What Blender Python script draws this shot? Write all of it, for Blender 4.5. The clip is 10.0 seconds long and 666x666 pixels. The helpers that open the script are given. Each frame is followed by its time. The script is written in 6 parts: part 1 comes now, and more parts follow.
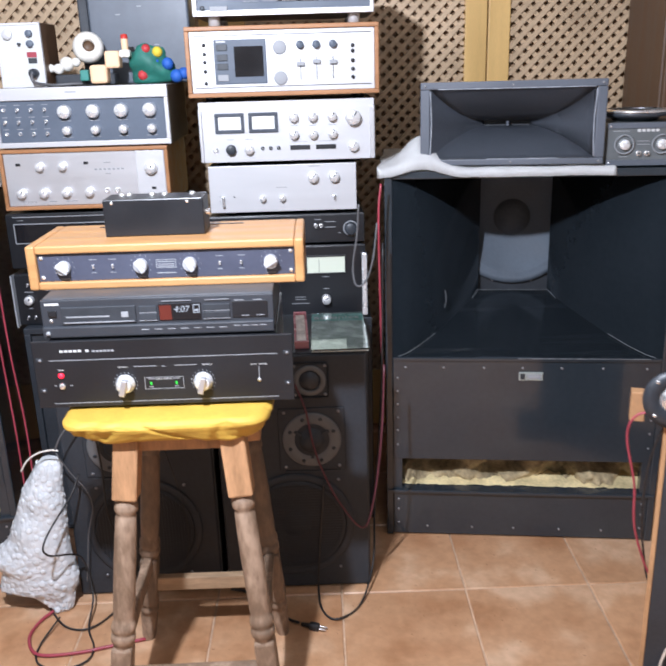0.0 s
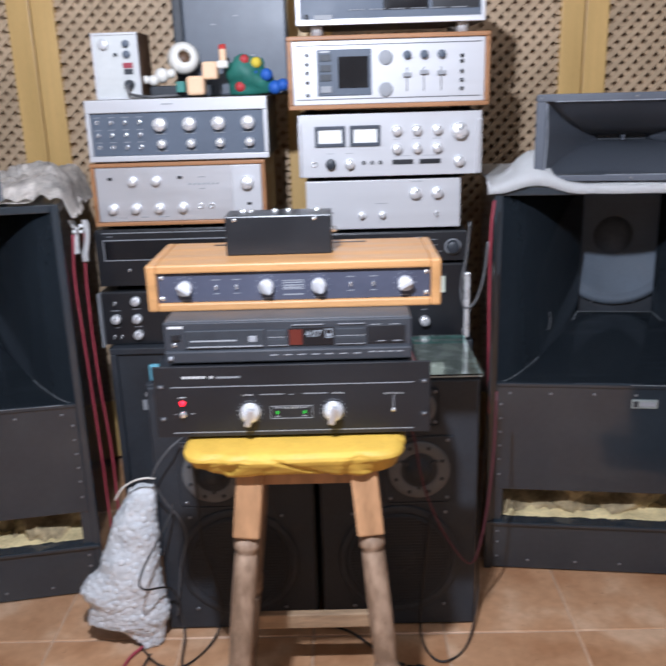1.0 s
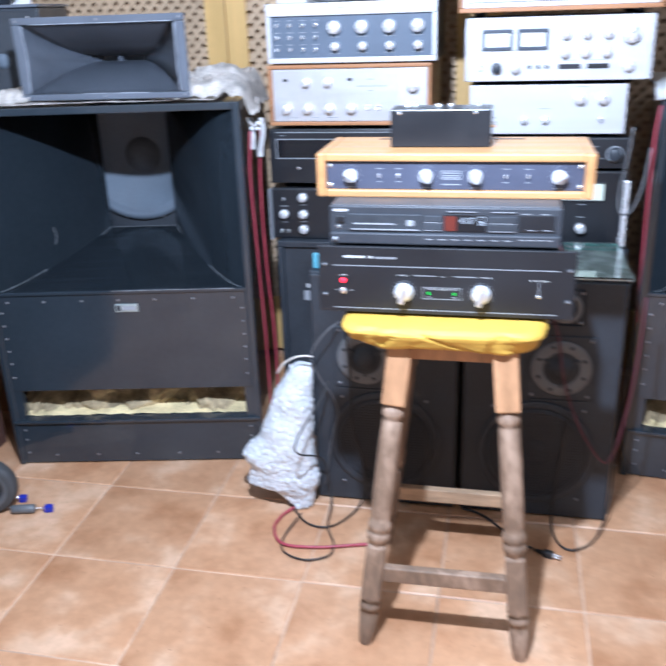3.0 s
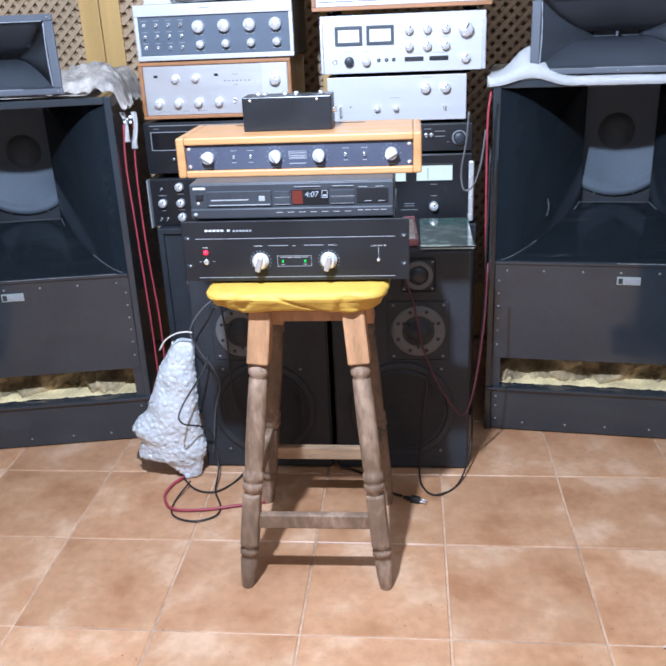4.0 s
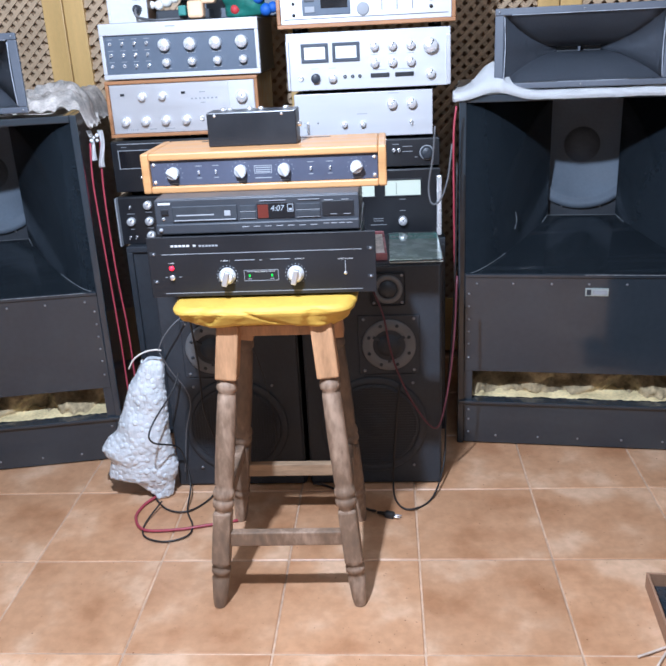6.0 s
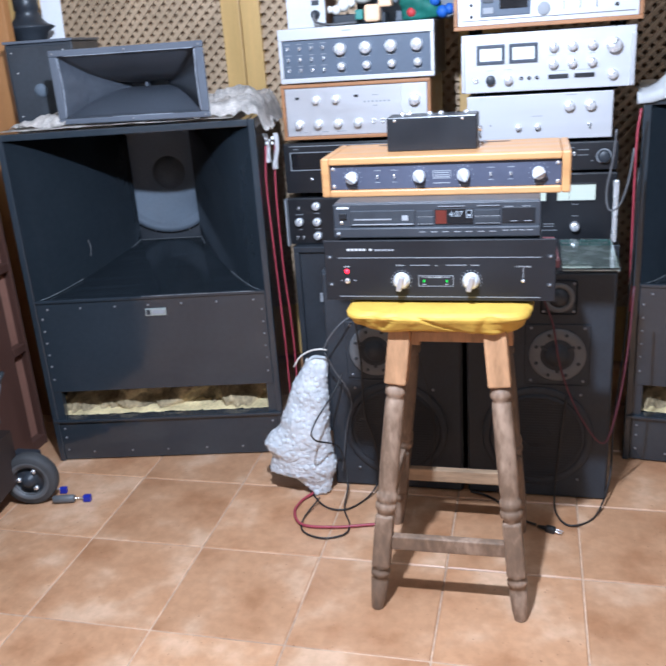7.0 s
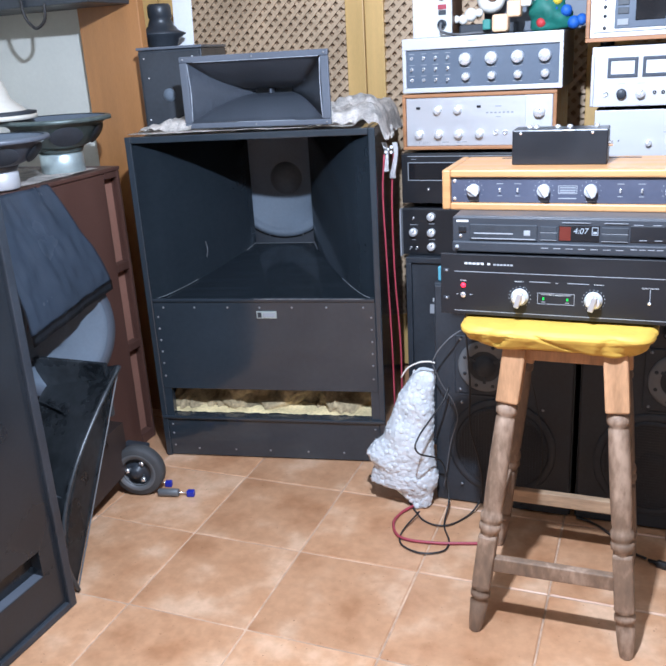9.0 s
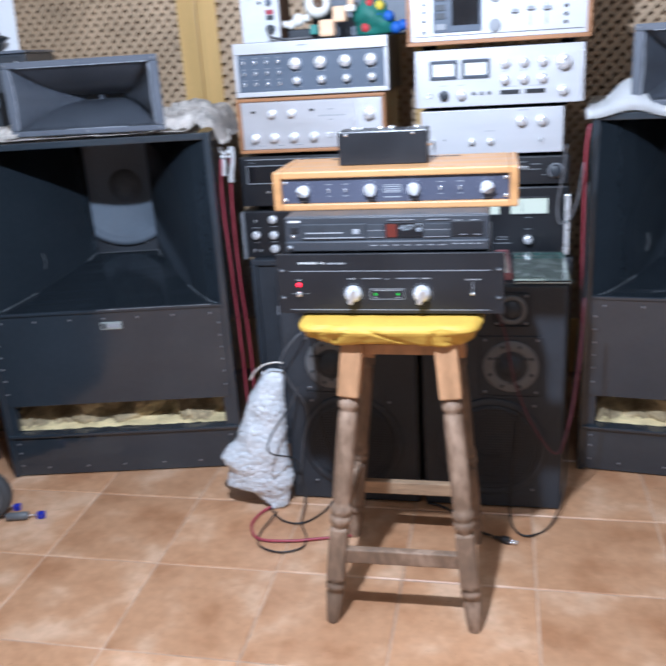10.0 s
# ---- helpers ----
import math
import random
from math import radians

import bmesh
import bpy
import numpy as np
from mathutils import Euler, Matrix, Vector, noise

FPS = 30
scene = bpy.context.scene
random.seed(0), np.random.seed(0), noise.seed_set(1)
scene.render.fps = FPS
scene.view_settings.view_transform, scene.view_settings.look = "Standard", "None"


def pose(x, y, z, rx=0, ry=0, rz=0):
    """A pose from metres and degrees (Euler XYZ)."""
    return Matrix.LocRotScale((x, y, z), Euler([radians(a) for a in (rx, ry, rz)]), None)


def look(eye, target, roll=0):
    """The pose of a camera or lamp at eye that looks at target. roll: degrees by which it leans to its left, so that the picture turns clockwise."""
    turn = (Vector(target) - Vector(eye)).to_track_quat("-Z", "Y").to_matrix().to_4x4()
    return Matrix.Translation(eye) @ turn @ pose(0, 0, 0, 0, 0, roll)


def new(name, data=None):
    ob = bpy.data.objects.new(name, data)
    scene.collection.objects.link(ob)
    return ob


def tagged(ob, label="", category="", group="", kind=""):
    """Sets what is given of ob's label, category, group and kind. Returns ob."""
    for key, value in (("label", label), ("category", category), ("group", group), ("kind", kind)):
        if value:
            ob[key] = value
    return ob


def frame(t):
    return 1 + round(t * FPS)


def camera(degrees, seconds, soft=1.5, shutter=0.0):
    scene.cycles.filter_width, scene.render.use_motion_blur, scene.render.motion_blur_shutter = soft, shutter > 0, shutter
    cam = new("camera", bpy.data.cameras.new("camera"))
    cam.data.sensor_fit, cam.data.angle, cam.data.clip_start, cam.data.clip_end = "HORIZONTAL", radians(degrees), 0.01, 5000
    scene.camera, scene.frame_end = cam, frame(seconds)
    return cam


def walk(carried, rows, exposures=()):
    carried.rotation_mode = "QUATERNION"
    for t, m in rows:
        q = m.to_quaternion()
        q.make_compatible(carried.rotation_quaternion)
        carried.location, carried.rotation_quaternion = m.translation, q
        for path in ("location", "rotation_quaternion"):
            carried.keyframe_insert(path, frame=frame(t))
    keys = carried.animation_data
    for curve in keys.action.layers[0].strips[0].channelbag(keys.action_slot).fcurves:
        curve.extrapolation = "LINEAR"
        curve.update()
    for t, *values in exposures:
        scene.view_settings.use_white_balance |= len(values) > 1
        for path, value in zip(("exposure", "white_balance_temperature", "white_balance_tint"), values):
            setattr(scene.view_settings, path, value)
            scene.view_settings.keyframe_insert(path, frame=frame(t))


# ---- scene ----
cam = camera(44.5, 10.0, soft=2.0, shutter=0.5)
PATH = [
    (0, (0.673, 0.393, 1.34), (0.699, 2.291, 0.711), -1.7),
    (0.5, (0.584, 0.466, 1.352), (0.606, 2.372, 0.744), -1.4),
    (1, (0.467, 0.501, 1.333), (0.44, 2.411, 0.74), -1.7),
    (1.5, (0.364, 0.491, 1.315), (0.045, 2.372, 0.716), -2.4),
    (2, (0.312, 0.451, 1.295), (-0.264, 2.25, 0.638), -2.4),
    (2.5, (0.342, 0.421, 1.276), (-0.247, 2.191, 0.553), -1.7),
    (3, (0.479, 0.351, 1.296), (0.083, 2.163, 0.547), -2.0),
    (3.2, (0.532, 0.307, 1.3), (0.207, 2.13, 0.545), -2.1),
    (4.3, (0.632, 0.156, 1.275), (0.46, 2.009, 0.543), -2.8),
    (4.5, (0.64, 0.153, 1.285), (0.482, 2.014, 0.57), -3.0),
    (5, (0.649, 0.155, 1.28), (0.507, 2.022, 0.577), -3.2),
    (6.3, (0.636, 0.182, 1.26), (0.489, 2.049, 0.558), -2.7),
    (6.5, (0.62, 0.181, 1.271), (0.395, 2.041, 0.572), -3.3),
    (7, (0.57, 0.177, 1.281), (0.096, 1.994, 0.592), -4.1),
    (7.5, (0.561, 0.178, 1.283), (0.044, 1.986, 0.603), -3.2),
    (8, (0.566, 0.179, 1.285), (0.038, 1.988, 0.615), -2.8),
    (8.5, (0.556, 0.181, 1.285), (-0.039, 1.972, 0.622), -2.9),
    (9, (0.54, 0.182, 1.285), (-0.167, 1.934, 0.628), -3.4),
    (9.5, (0.567, 0.187, 1.281), (-0.08, 1.963, 0.626), -4.1),
    (10, (0.605, 0.183, 1.282), (0.206, 2.026, 0.616), -3.6),
]
walk(cam, [(t, look(eye, target, roll)) for t, eye, target, roll in PATH],
     [(0.0, 0.54, 5900, 15), (0.5, 0.22, 6100, 15), (1.0, 0.14, 5800, 15), (1.5, 0.25, 6050, 15), (2.0, 0.56, 5510, 12), (2.5, 0.82, 5410, 12), (3.0, 0.94, 5110, 12), (3.3, 0.92, 5110, 12), (4.4, 0.54, 5280, 12), (7.0, 0.59, 5280, 12), (8.5, 0.64, 5310, 12), (9.0, 0.72, 5310, 12), (9.5, 0.78, 5310, 12), (10.0, 0.48, 5310, 12)])


# ---- world, lamps, exposure ----
world = bpy.data.worlds.new("world")
scene.world = world
world.use_nodes = True
world.node_tree.nodes["Background"].inputs[0].default_value = (0.9, 0.95, 1.0, 1)
world.node_tree.nodes["Background"].inputs[1].default_value = 0.05


def lamp(name, kind, place, energy, colour, size, target=None):
    data = bpy.data.lights.new(name, kind)
    data.energy, data.color = energy, colour
    if kind == "AREA":
        data.shape, data.size = "DISK", size
    else:
        data.shadow_soft_size = size
    ob = new(name, data)
    ob.matrix_world = look(place, target or (place[0], place[1] + 0.001, 0))
    return ob


lamp("hanging_bulb", "POINT", (0.28, 1.0, 1.9), 140, (0.93, 0.97, 1.0), 0.028)
# weak overhead fill, added to soften the bulb's shadows; not a known lamp
lamp("added_fill", "AREA", (0.9, 0.75, 2.46), 3, (0.93, 0.97, 1.0), 0.6)

# ---- materials ----
def material(name, colour, rough=0.5, metal=0.0, vary=0.12, scale=8.0, fine=90.0, bump=0.08, rvary=0.1, spec=0.5, coat=0.0, stretch=None, span=(0.45, 0.95), second=None, second_at=0.6, island=0.0, placed=False):
    """Principled surface: two scales of noise on colour and roughness, and a fine relief."""
    m = bpy.data.materials.new(name)
    m.use_nodes = True
    nt = m.node_tree
    p = nt.nodes["Principled BSDF"]
    co = nt.nodes.new("ShaderNodeTexCoord")
    mp = nt.nodes.new("ShaderNodeMapping")
    nt.links.new(nt.nodes.new("ShaderNodeNewGeometry").outputs["Position"] if placed else co.outputs["Object"], mp.inputs["Vector"])
    if stretch:
        mp.inputs["Scale"].default_value = stretch
    big, small = nt.nodes.new("ShaderNodeTexNoise"), nt.nodes.new("ShaderNodeTexNoise")
    for n, sc, det in ((big, scale, 4), (small, fine, 3)):
        n.inputs["Scale"].default_value, n.inputs["Detail"].default_value = sc, det
        nt.links.new(mp.outputs[0], n.inputs["Vector"])
    add = nt.nodes.new("ShaderNodeMath")
    add.operation = "MULTIPLY_ADD"
    add.inputs[1].default_value = 0.45
    nt.links.new(small.outputs["Fac"], add.inputs[0])
    nt.links.new(big.outputs["Fac"], add.inputs[2])
    ramp = nt.nodes.new("ShaderNodeValToRGB")
    ramp.color_ramp.elements[0].position, ramp.color_ramp.elements[1].position = span
    ramp.color_ramp.elements[0].color = (*[max(0, c * (1 - vary)) for c in colour], 1)
    ramp.color_ramp.elements[1].color = (*[min(1, c * (1 + vary)) for c in colour], 1)
    if second:
        e = ramp.color_ramp.elements.new(second_at)
        e.color = (*second, 1)
    nt.links.new(add.outputs[0], ramp.inputs[0])
    out = ramp.outputs[0]
    if island:
        info = nt.nodes.new("ShaderNodeObjectInfo")
        hsv = nt.nodes.new("ShaderNodeHueSaturation")
        mr = nt.nodes.new("ShaderNodeMapRange")
        mr.inputs[3].default_value, mr.inputs[4].default_value = 1 - island, 1 + island
        nt.links.new(info.outputs["Random"], mr.inputs[0])
        nt.links.new(mr.outputs[0], hsv.inputs["Value"])
        nt.links.new(out, hsv.inputs["Color"])
        out = hsv.outputs[0]
    nt.links.new(out, p.inputs["Base Color"])
    r = nt.nodes.new("ShaderNodeMapRange")
    r.inputs[1].default_value, r.inputs[2].default_value = 0.3, 0.7
    r.inputs[3].default_value, r.inputs[4].default_value = max(0.02, rough - rvary), min(1, rough + rvary)
    nt.links.new(big.outputs["Fac"], r.inputs[0])
    nt.links.new(r.outputs[0], p.inputs["Roughness"])
    p.inputs["Metallic"].default_value = metal
    p.inputs["Specular IOR Level"].default_value = spec
    p.inputs["Coat Weight"].default_value = coat
    if bump:
        b = nt.nodes.new("ShaderNodeBump")
        b.inputs["Strength"].default_value, b.inputs["Distance"].default_value = bump, 0.004
        nt.links.new(add.outputs[0], b.inputs["Height"])
        nt.links.new(b.outputs[0], p.inputs["Normal"])
    return m


def glow(name, colour, strength, body=1.0):
    m = bpy.data.materials.new(name)
    m.use_nodes = True
    p = m.node_tree.nodes["Principled BSDF"]
    p.inputs["Base Color"].default_value = (*[c * body for c in colour], 1)
    p.inputs["Emission Color"].default_value = (*colour, 1)
    p.inputs["Emission Strength"].default_value = strength
    return m


def tile_material():
    """Glazed rustic terracotta: soft pale clouds, fine grain and a few dark specks, different on every tile."""
    m = bpy.data.materials.new("terracotta_glaze")
    m.use_nodes = True
    nt = m.node_tree
    p = nt.nodes["Principled BSDF"]
    pos, info = nt.nodes.new("ShaderNodeNewGeometry"), nt.nodes.new("ShaderNodeObjectInfo")
    mul = nt.nodes.new("ShaderNodeVectorMath")
    mul.operation = "MULTIPLY_ADD"
    mul.inputs[1].default_value = (1, 1, 1)
    nt.links.new(pos.outputs["Position"], mul.inputs[0])
    shift = nt.nodes.new("ShaderNodeMath")
    shift.operation = "MULTIPLY"
    shift.inputs[1].default_value = 40
    nt.links.new(info.outputs["Random"], shift.inputs[0])
    nt.links.new(shift.outputs[0], mul.inputs[2])

    def noise_node(scale, detail, rough):
        n = nt.nodes.new("ShaderNodeTexNoise")
        n.inputs["Scale"].default_value, n.inputs["Detail"].default_value, n.inputs["Roughness"].default_value = scale, detail, rough
        nt.links.new(mul.outputs[0], n.inputs["Vector"])
        return n

    def ramp_node(src, stops):
        r = nt.nodes.new("ShaderNodeValToRGB")
        r.color_ramp.interpolation = "EASE"
        while len(r.color_ramp.elements) < len(stops):
            r.color_ramp.elements.new(0.5)
        for e, (at, c) in zip(r.color_ramp.elements, stops):
            e.position, e.color = at, (*c, 1)
        nt.links.new(src, r.inputs[0])
        return r
    cloud, grain, speck = noise_node(6.0, 4, 0.5), noise_node(40, 4, 0.6), noise_node(130, 1, 0.5)
    base = ramp_node(cloud.outputs["Fac"], [(0.28, (0.42, 0.208, 0.100)), (0.48, (0.53, 0.292, 0.155)), (0.70, (0.67, 0.435, 0.275))])
    fine = ramp_node(grain.outputs["Fac"], [(0.30, (0.91, 0.90, 0.88)), (0.70, (1.06, 1.06, 1.06))])
    dots = ramp_node(speck.outputs["Fac"], [(0.75, (1, 1, 1)), (0.81, (0.45, 0.36, 0.30))])
    out = base.outputs[0]
    for other in (fine, dots):
        mix = nt.nodes.new("ShaderNodeMix")
        mix.data_type, mix.blend_type = "RGBA", "MULTIPLY"
        mix.inputs[0].default_value = 1.0
        nt.links.new(out, mix.inputs[6])
        nt.links.new(other.outputs[0], mix.inputs[7])
        out = mix.outputs[2]
    hsv, mr = nt.nodes.new("ShaderNodeHueSaturation"), nt.nodes.new("ShaderNodeMapRange")
    mr.inputs[3].default_value, mr.inputs[4].default_value = 0.92, 1.08
    nt.links.new(info.outputs["Random"], mr.inputs[0])
    nt.links.new(mr.outputs[0], hsv.inputs["Value"])
    nt.links.new(out, hsv.inputs["Color"])
    nt.links.new(hsv.outputs[0], p.inputs["Base Color"])
    rr = nt.nodes.new("ShaderNodeMapRange")
    rr.inputs[3].default_value, rr.inputs[4].default_value = 0.24, 0.44
    nt.links.new(cloud.outputs["Fac"], rr.inputs[0])
    nt.links.new(rr.outputs[0], p.inputs["Roughness"])
    bump = nt.nodes.new("ShaderNodeBump")
    bump.inputs["Strength"].default_value, bump.inputs["Distance"].default_value = 0.25, 0.003
    nt.links.new(cloud.outputs["Fac"], bump.inputs["Height"])
    nt.links.new(bump.outputs[0], p.inputs["Normal"])
    return m


TILE = tile_material()
GROUT = material("grout", (0.51, 0.35, 0.235), 0.85, vary=0.38, scale=3.5, fine=50, span=(0.5, 0.95))
PLASTER = material("plaster", (0.60, 0.59, 0.525), 0.8, vary=0.06, scale=3, bump=0.15)
# brown chosen for the unseen walls so they bounce and reflect less light
DIMWALL = material("dim_unseen_wall", (0.36, 0.325, 0.285), 0.8, vary=0.15, scale=3, bump=0.15)
# unseen ceiling, darkened so the bulb's bounce leaves deeper shadows
CEIL = material("dim_unseen_ceiling", (0.22, 0.20, 0.18), 0.9, vary=0.04, scale=2)
LATTICE = material("lattice_wood", (0.56, 0.41, 0.265), 0.36, vary=0.22, scale=5, fine=60)
STILE = material("yellow_pine", (0.66, 0.425, 0.155), 0.4, vary=0.14, scale=3, stretch=(6, 6, 0.6))
DARKWOOD = material("dark_wood", (0.10, 0.055, 0.03), 0.5, vary=0.3, scale=5, stretch=(5, 5, 0.7))
CLOSET = material("closet_back", (0.40, 0.265, 0.155), 0.6, vary=0.2, scale=3)
BLACKGLOSS = material("black_lacquer", (0.028, 0.036, 0.045), 0.14, vary=0.15, scale=3, fine=60, bump=0.003, rvary=0.05, spec=0.6, coat=0.35)
BLACK = material("black_paint", (0.028, 0.033, 0.041), 0.42, vary=0.35, scale=6, fine=120, bump=0.06)
BLACKMAT = material("black_matte", (0.026, 0.030, 0.037), 0.6, vary=0.3, scale=8, bump=0.1)
GREYHORN = material("grey_horn", (0.100, 0.112, 0.136), 0.4, vary=0.12, scale=6, fine=140, bump=0.06)
# lighter grey for worn paint and painted highlights on the horn's lip
HORNGLINT = material("worn_horn_glint", (0.30, 0.32, 0.36), 0.4, vary=0.35, scale=30)
# pale colour for lacquer wear and for painted glints along edges
WEARGLINT = material("lacquer_wear_glint", (0.22, 0.23, 0.24), 0.4, vary=0.6, scale=40, span=(0.4, 0.9))
CONE = material("paper_cone", (0.105, 0.127, 0.157), 0.75, vary=0.12, scale=10, fine=120, bump=0.1)
SILVER = material("brushed_aluminium", (0.66, 0.66, 0.68), 0.38, 0.7, vary=0.02, scale=4, fine=60, bump=0.006, rvary=0.03, stretch=(1, 1, 14))
WHITEAL = material("satin_aluminium", (0.58, 0.58, 0.595), 0.42, 0.3, vary=0.02, scale=4, fine=60, bump=0.004, rvary=0.03, stretch=(1, 1, 14))
CHROME = material("chrome", (0.86, 0.86, 0.87), 0.22, 0.8, vary=0.05, scale=30, bump=0.0)
KNOB = material("spun_aluminium", (0.80, 0.80, 0.81), 0.30, 0.5, vary=0.08, scale=40, bump=0.02)
kp = KNOB.node_tree.nodes["Principled BSDF"]
kt = KNOB.node_tree.nodes.new("ShaderNodeTangent")
kt.direction_type, kt.axis = "RADIAL", "Y"
KNOB.node_tree.links.new(kt.outputs[0], kp.inputs["Tangent"])
kp.inputs["Anisotropic"].default_value = 0.85
APPARATUS = material("black_anodised", (0.013, 0.014, 0.017), 0.36, vary=0.2, scale=6, fine=150, bump=0.02)
SCREW = material("dull_screw", (0.24, 0.24, 0.25), 0.45, 0.6, vary=0.15, scale=60, bump=0.0)
BLUEPANEL = material("blue_grey_panel", (0.085, 0.105, 0.14), 0.5, vary=0.1, scale=8)
PREPANEL = material("dark_blue_panel", (0.06, 0.065, 0.095), 0.42, vary=0.12, scale=8)
WALNUT = material("walnut_veneer", (0.33, 0.155, 0.065), 0.42, vary=0.25, scale=4, fine=50, stretch=(1, 8, 8))
PREWOOD = material("oiled_cherry", (0.47, 0.245, 0.095), 0.42, vary=0.2, scale=4, fine=40, stretch=(0.8, 8, 8))
STOOLWOOD = material("worn_beech", (0.265, 0.185, 0.128), 0.55, vary=0.55, scale=6, fine=45, bump=0.2, stretch=(2.0, 2.0, 0.8), span=(0.5, 0.95), second=(0.215, 0.140, 0.090), second_at=0.74)
STOOLPALE = material("pale_beech", (0.43, 0.235, 0.115), 0.55, vary=0.32, scale=9, fine=70, bump=0.15, stretch=(3, 3, 0.6))
STOOLTAN = material("faded_beech", (0.35, 0.235, 0.14), 0.55, vary=0.35, scale=9, fine=60, bump=0.2, stretch=(0.6, 3, 3))
YELLOW = material("yellow_cloth", (0.56, 0.345, 0.05), 0.62, vary=0.14, scale=16, fine=120, bump=0.2)
BROWN = material("brown_veneer", (0.078, 0.037, 0.027), 0.5, vary=0.2, scale=3, stretch=(4, 4, 0.6))
PINKWOOD = material("pinkish_edge", (0.27, 0.135, 0.095), 0.5, vary=0.15, scale=4)
ORANGEWOOD = material("orange_wood", (0.36, 0.165, 0.055), 0.42, vary=0.2, scale=3, stretch=(5, 5, 0.5))
WOOL = material("glass_wool", (0.74, 0.60, 0.32), 0.95, vary=0.35, scale=14, fine=120, bump=0.5)
WOOLDARK = material("brown_glass_wool", (0.36, 0.28, 0.16), 0.95, vary=0.75, scale=16, fine=80, bump=0.6)
WHITE = material("white_print", (0.55, 0.55, 0.55), 0.6, vary=0.04, bump=0)
GREYPRINT = material("grey_print", (0.30, 0.31, 0.33), 0.6, vary=0.04, bump=0)
DUSTCAP = material("felt_dust_cap", (0.085, 0.095, 0.108), 0.8, vary=0.2, scale=20)
GREYRING = material("dark_grey_ring", (0.125, 0.128, 0.132), 0.45, vary=0.1, scale=20)
RED = material("red_cable", (0.32, 0.045, 0.065), 0.45, vary=0.15, scale=20)
BLACKRUBBER = material("black_cable", (0.02, 0.018, 0.018), 0.5, vary=0.2, scale=20)
GREYCABLE = material("grey_cable", (0.11, 0.11, 0.115), 0.5, vary=0.15, scale=20)
WHITECABLE = material("white_cable", (0.7, 0.66, 0.6), 0.5, vary=0.1, scale=20)
PAPER = material("newsprint", (0.62, 0.575, 0.53), 0.85, vary=0.5, scale=22, fine=160, bump=0.4, span=(0.4, 0.9))
WHITECLOTH = material("white_sheet", (0.80, 0.80, 0.80), 0.8, vary=0.06, scale=10, bump=0.2)
BLUETARP = material("blue_plastic", (0.075, 0.095, 0.13), 0.2, vary=0.12, scale=9, fine=40, bump=0.25, span=(0.3, 1.0))
GREENGREY = material("hammered_grey_green", (0.10, 0.125, 0.118), 0.4, 0.3, vary=0.2, scale=30, bump=0.1)
PALEMETAL = material("zinc_plated", (0.50, 0.58, 0.58), 0.35, 0.6, vary=0.15, scale=15)
RUBBER = material("grey_rubber", (0.055, 0.055, 0.056), 0.7, vary=0.2, scale=20)
SKIN = material("bare_beech_toy", (0.80, 0.53, 0.33), 0.5, vary=0.06, scale=12)
REDLED = glow("red_led", (1.0, 0.012, 0.03), 2.5)
GREENLED = glow("green_led", (0.06, 1.0, 0.08), 0.5, 0.3)
DISPLAY = glow("display_digits", (0.85, 0.92, 1.0), 0.45, 0.08)
METERGLASS = glow("meter_face", (0.64, 0.68, 0.56), 0.06)
WHITEMETER = material("white_meter_face", (0.88, 0.88, 0.86), 0.4, vary=0.02, bump=0)
DARKGLASS = material("smoked_glass", (0.012, 0.012, 0.014), 0.12, vary=0.1, bump=0)

# ---- mesh tools ----
def part(name, bm, mat, parent, label=""):
    me = bpy.data.meshes.new(name)
    bm.normal_update()
    bm.to_mesh(me)
    bm.free()
    me.materials.append(mat)
    ob = new(name, me)
    ob.parent = parent
    if label:
        ob["label"] = label
    return ob


def thing(name, m, label, category, group=""):
    ob = new(name)
    ob.empty_display_size = 0.05
    ob.matrix_world = m
    return tagged(ob, label, category, group)


def solid(name, bm, mat, m, label="", category="", group="", kind=""):
    ob = part(name, bm, mat, None)
    ob.matrix_world = m
    return tagged(ob, label, category, group, kind)


def smooth(bm):
    for f in bm.faces:
        f.smooth = True
    return bm


def box(x0, x1, y0, y1, z0, z1, bevel=0.0, bm=None, seg=2):
    b = bmesh.new()
    bmesh.ops.create_cube(b, size=1, matrix=Matrix.LocRotScale(((x0 + x1) / 2, (y0 + y1) / 2, (z0 + z1) / 2), None, (x1 - x0, y1 - y0, z1 - z0)))
    if bevel:
        bmesh.ops.bevel(b, geom=b.edges[:], offset=bevel, segments=seg, affect="EDGES", profile=0.5)
    return join(bm, b)


def join(bm, b):
    if bm is None:
        return b
    me = bpy.data.meshes.new("tmp")
    b.to_mesh(me)
    b.free()
    bm.from_mesh(me)
    bpy.data.meshes.remove(me)
    return bm


def lathe(profile, seg=24, m=None, bm=None, sharp=False):
    """Turn a profile of (radius, height) round the z axis."""
    b = bmesh.new()
    rings = []
    for r, z in profile:
        if r < 1e-5:
            rings.append([b.verts.new((0, 0, z))])
        else:
            rings.append([b.verts.new((r * math.cos(2 * math.pi * i / seg), r * math.sin(2 * math.pi * i / seg), z)) for i in range(seg)])
    for lo, hi in zip(rings, rings[1:]):
        for i in range(seg):
            j = (i + 1) % seg
            q = [lo[i % len(lo)], lo[j % len(lo)], hi[j % len(hi)], hi[i % len(hi)]]
            q = list(dict.fromkeys(q))
            if len(q) > 2:
                f = b.faces.new(q)
                f.smooth = not sharp
    bmesh.ops.recalc_face_normals(b, faces=b.faces[:])
    if m is not None:
        bmesh.ops.transform(b, matrix=m, verts=b.verts[:])
    return join(bm, b)


FRONT = pose(0, 0, 0, 90, 0, 0)  # z axis turned towards -y


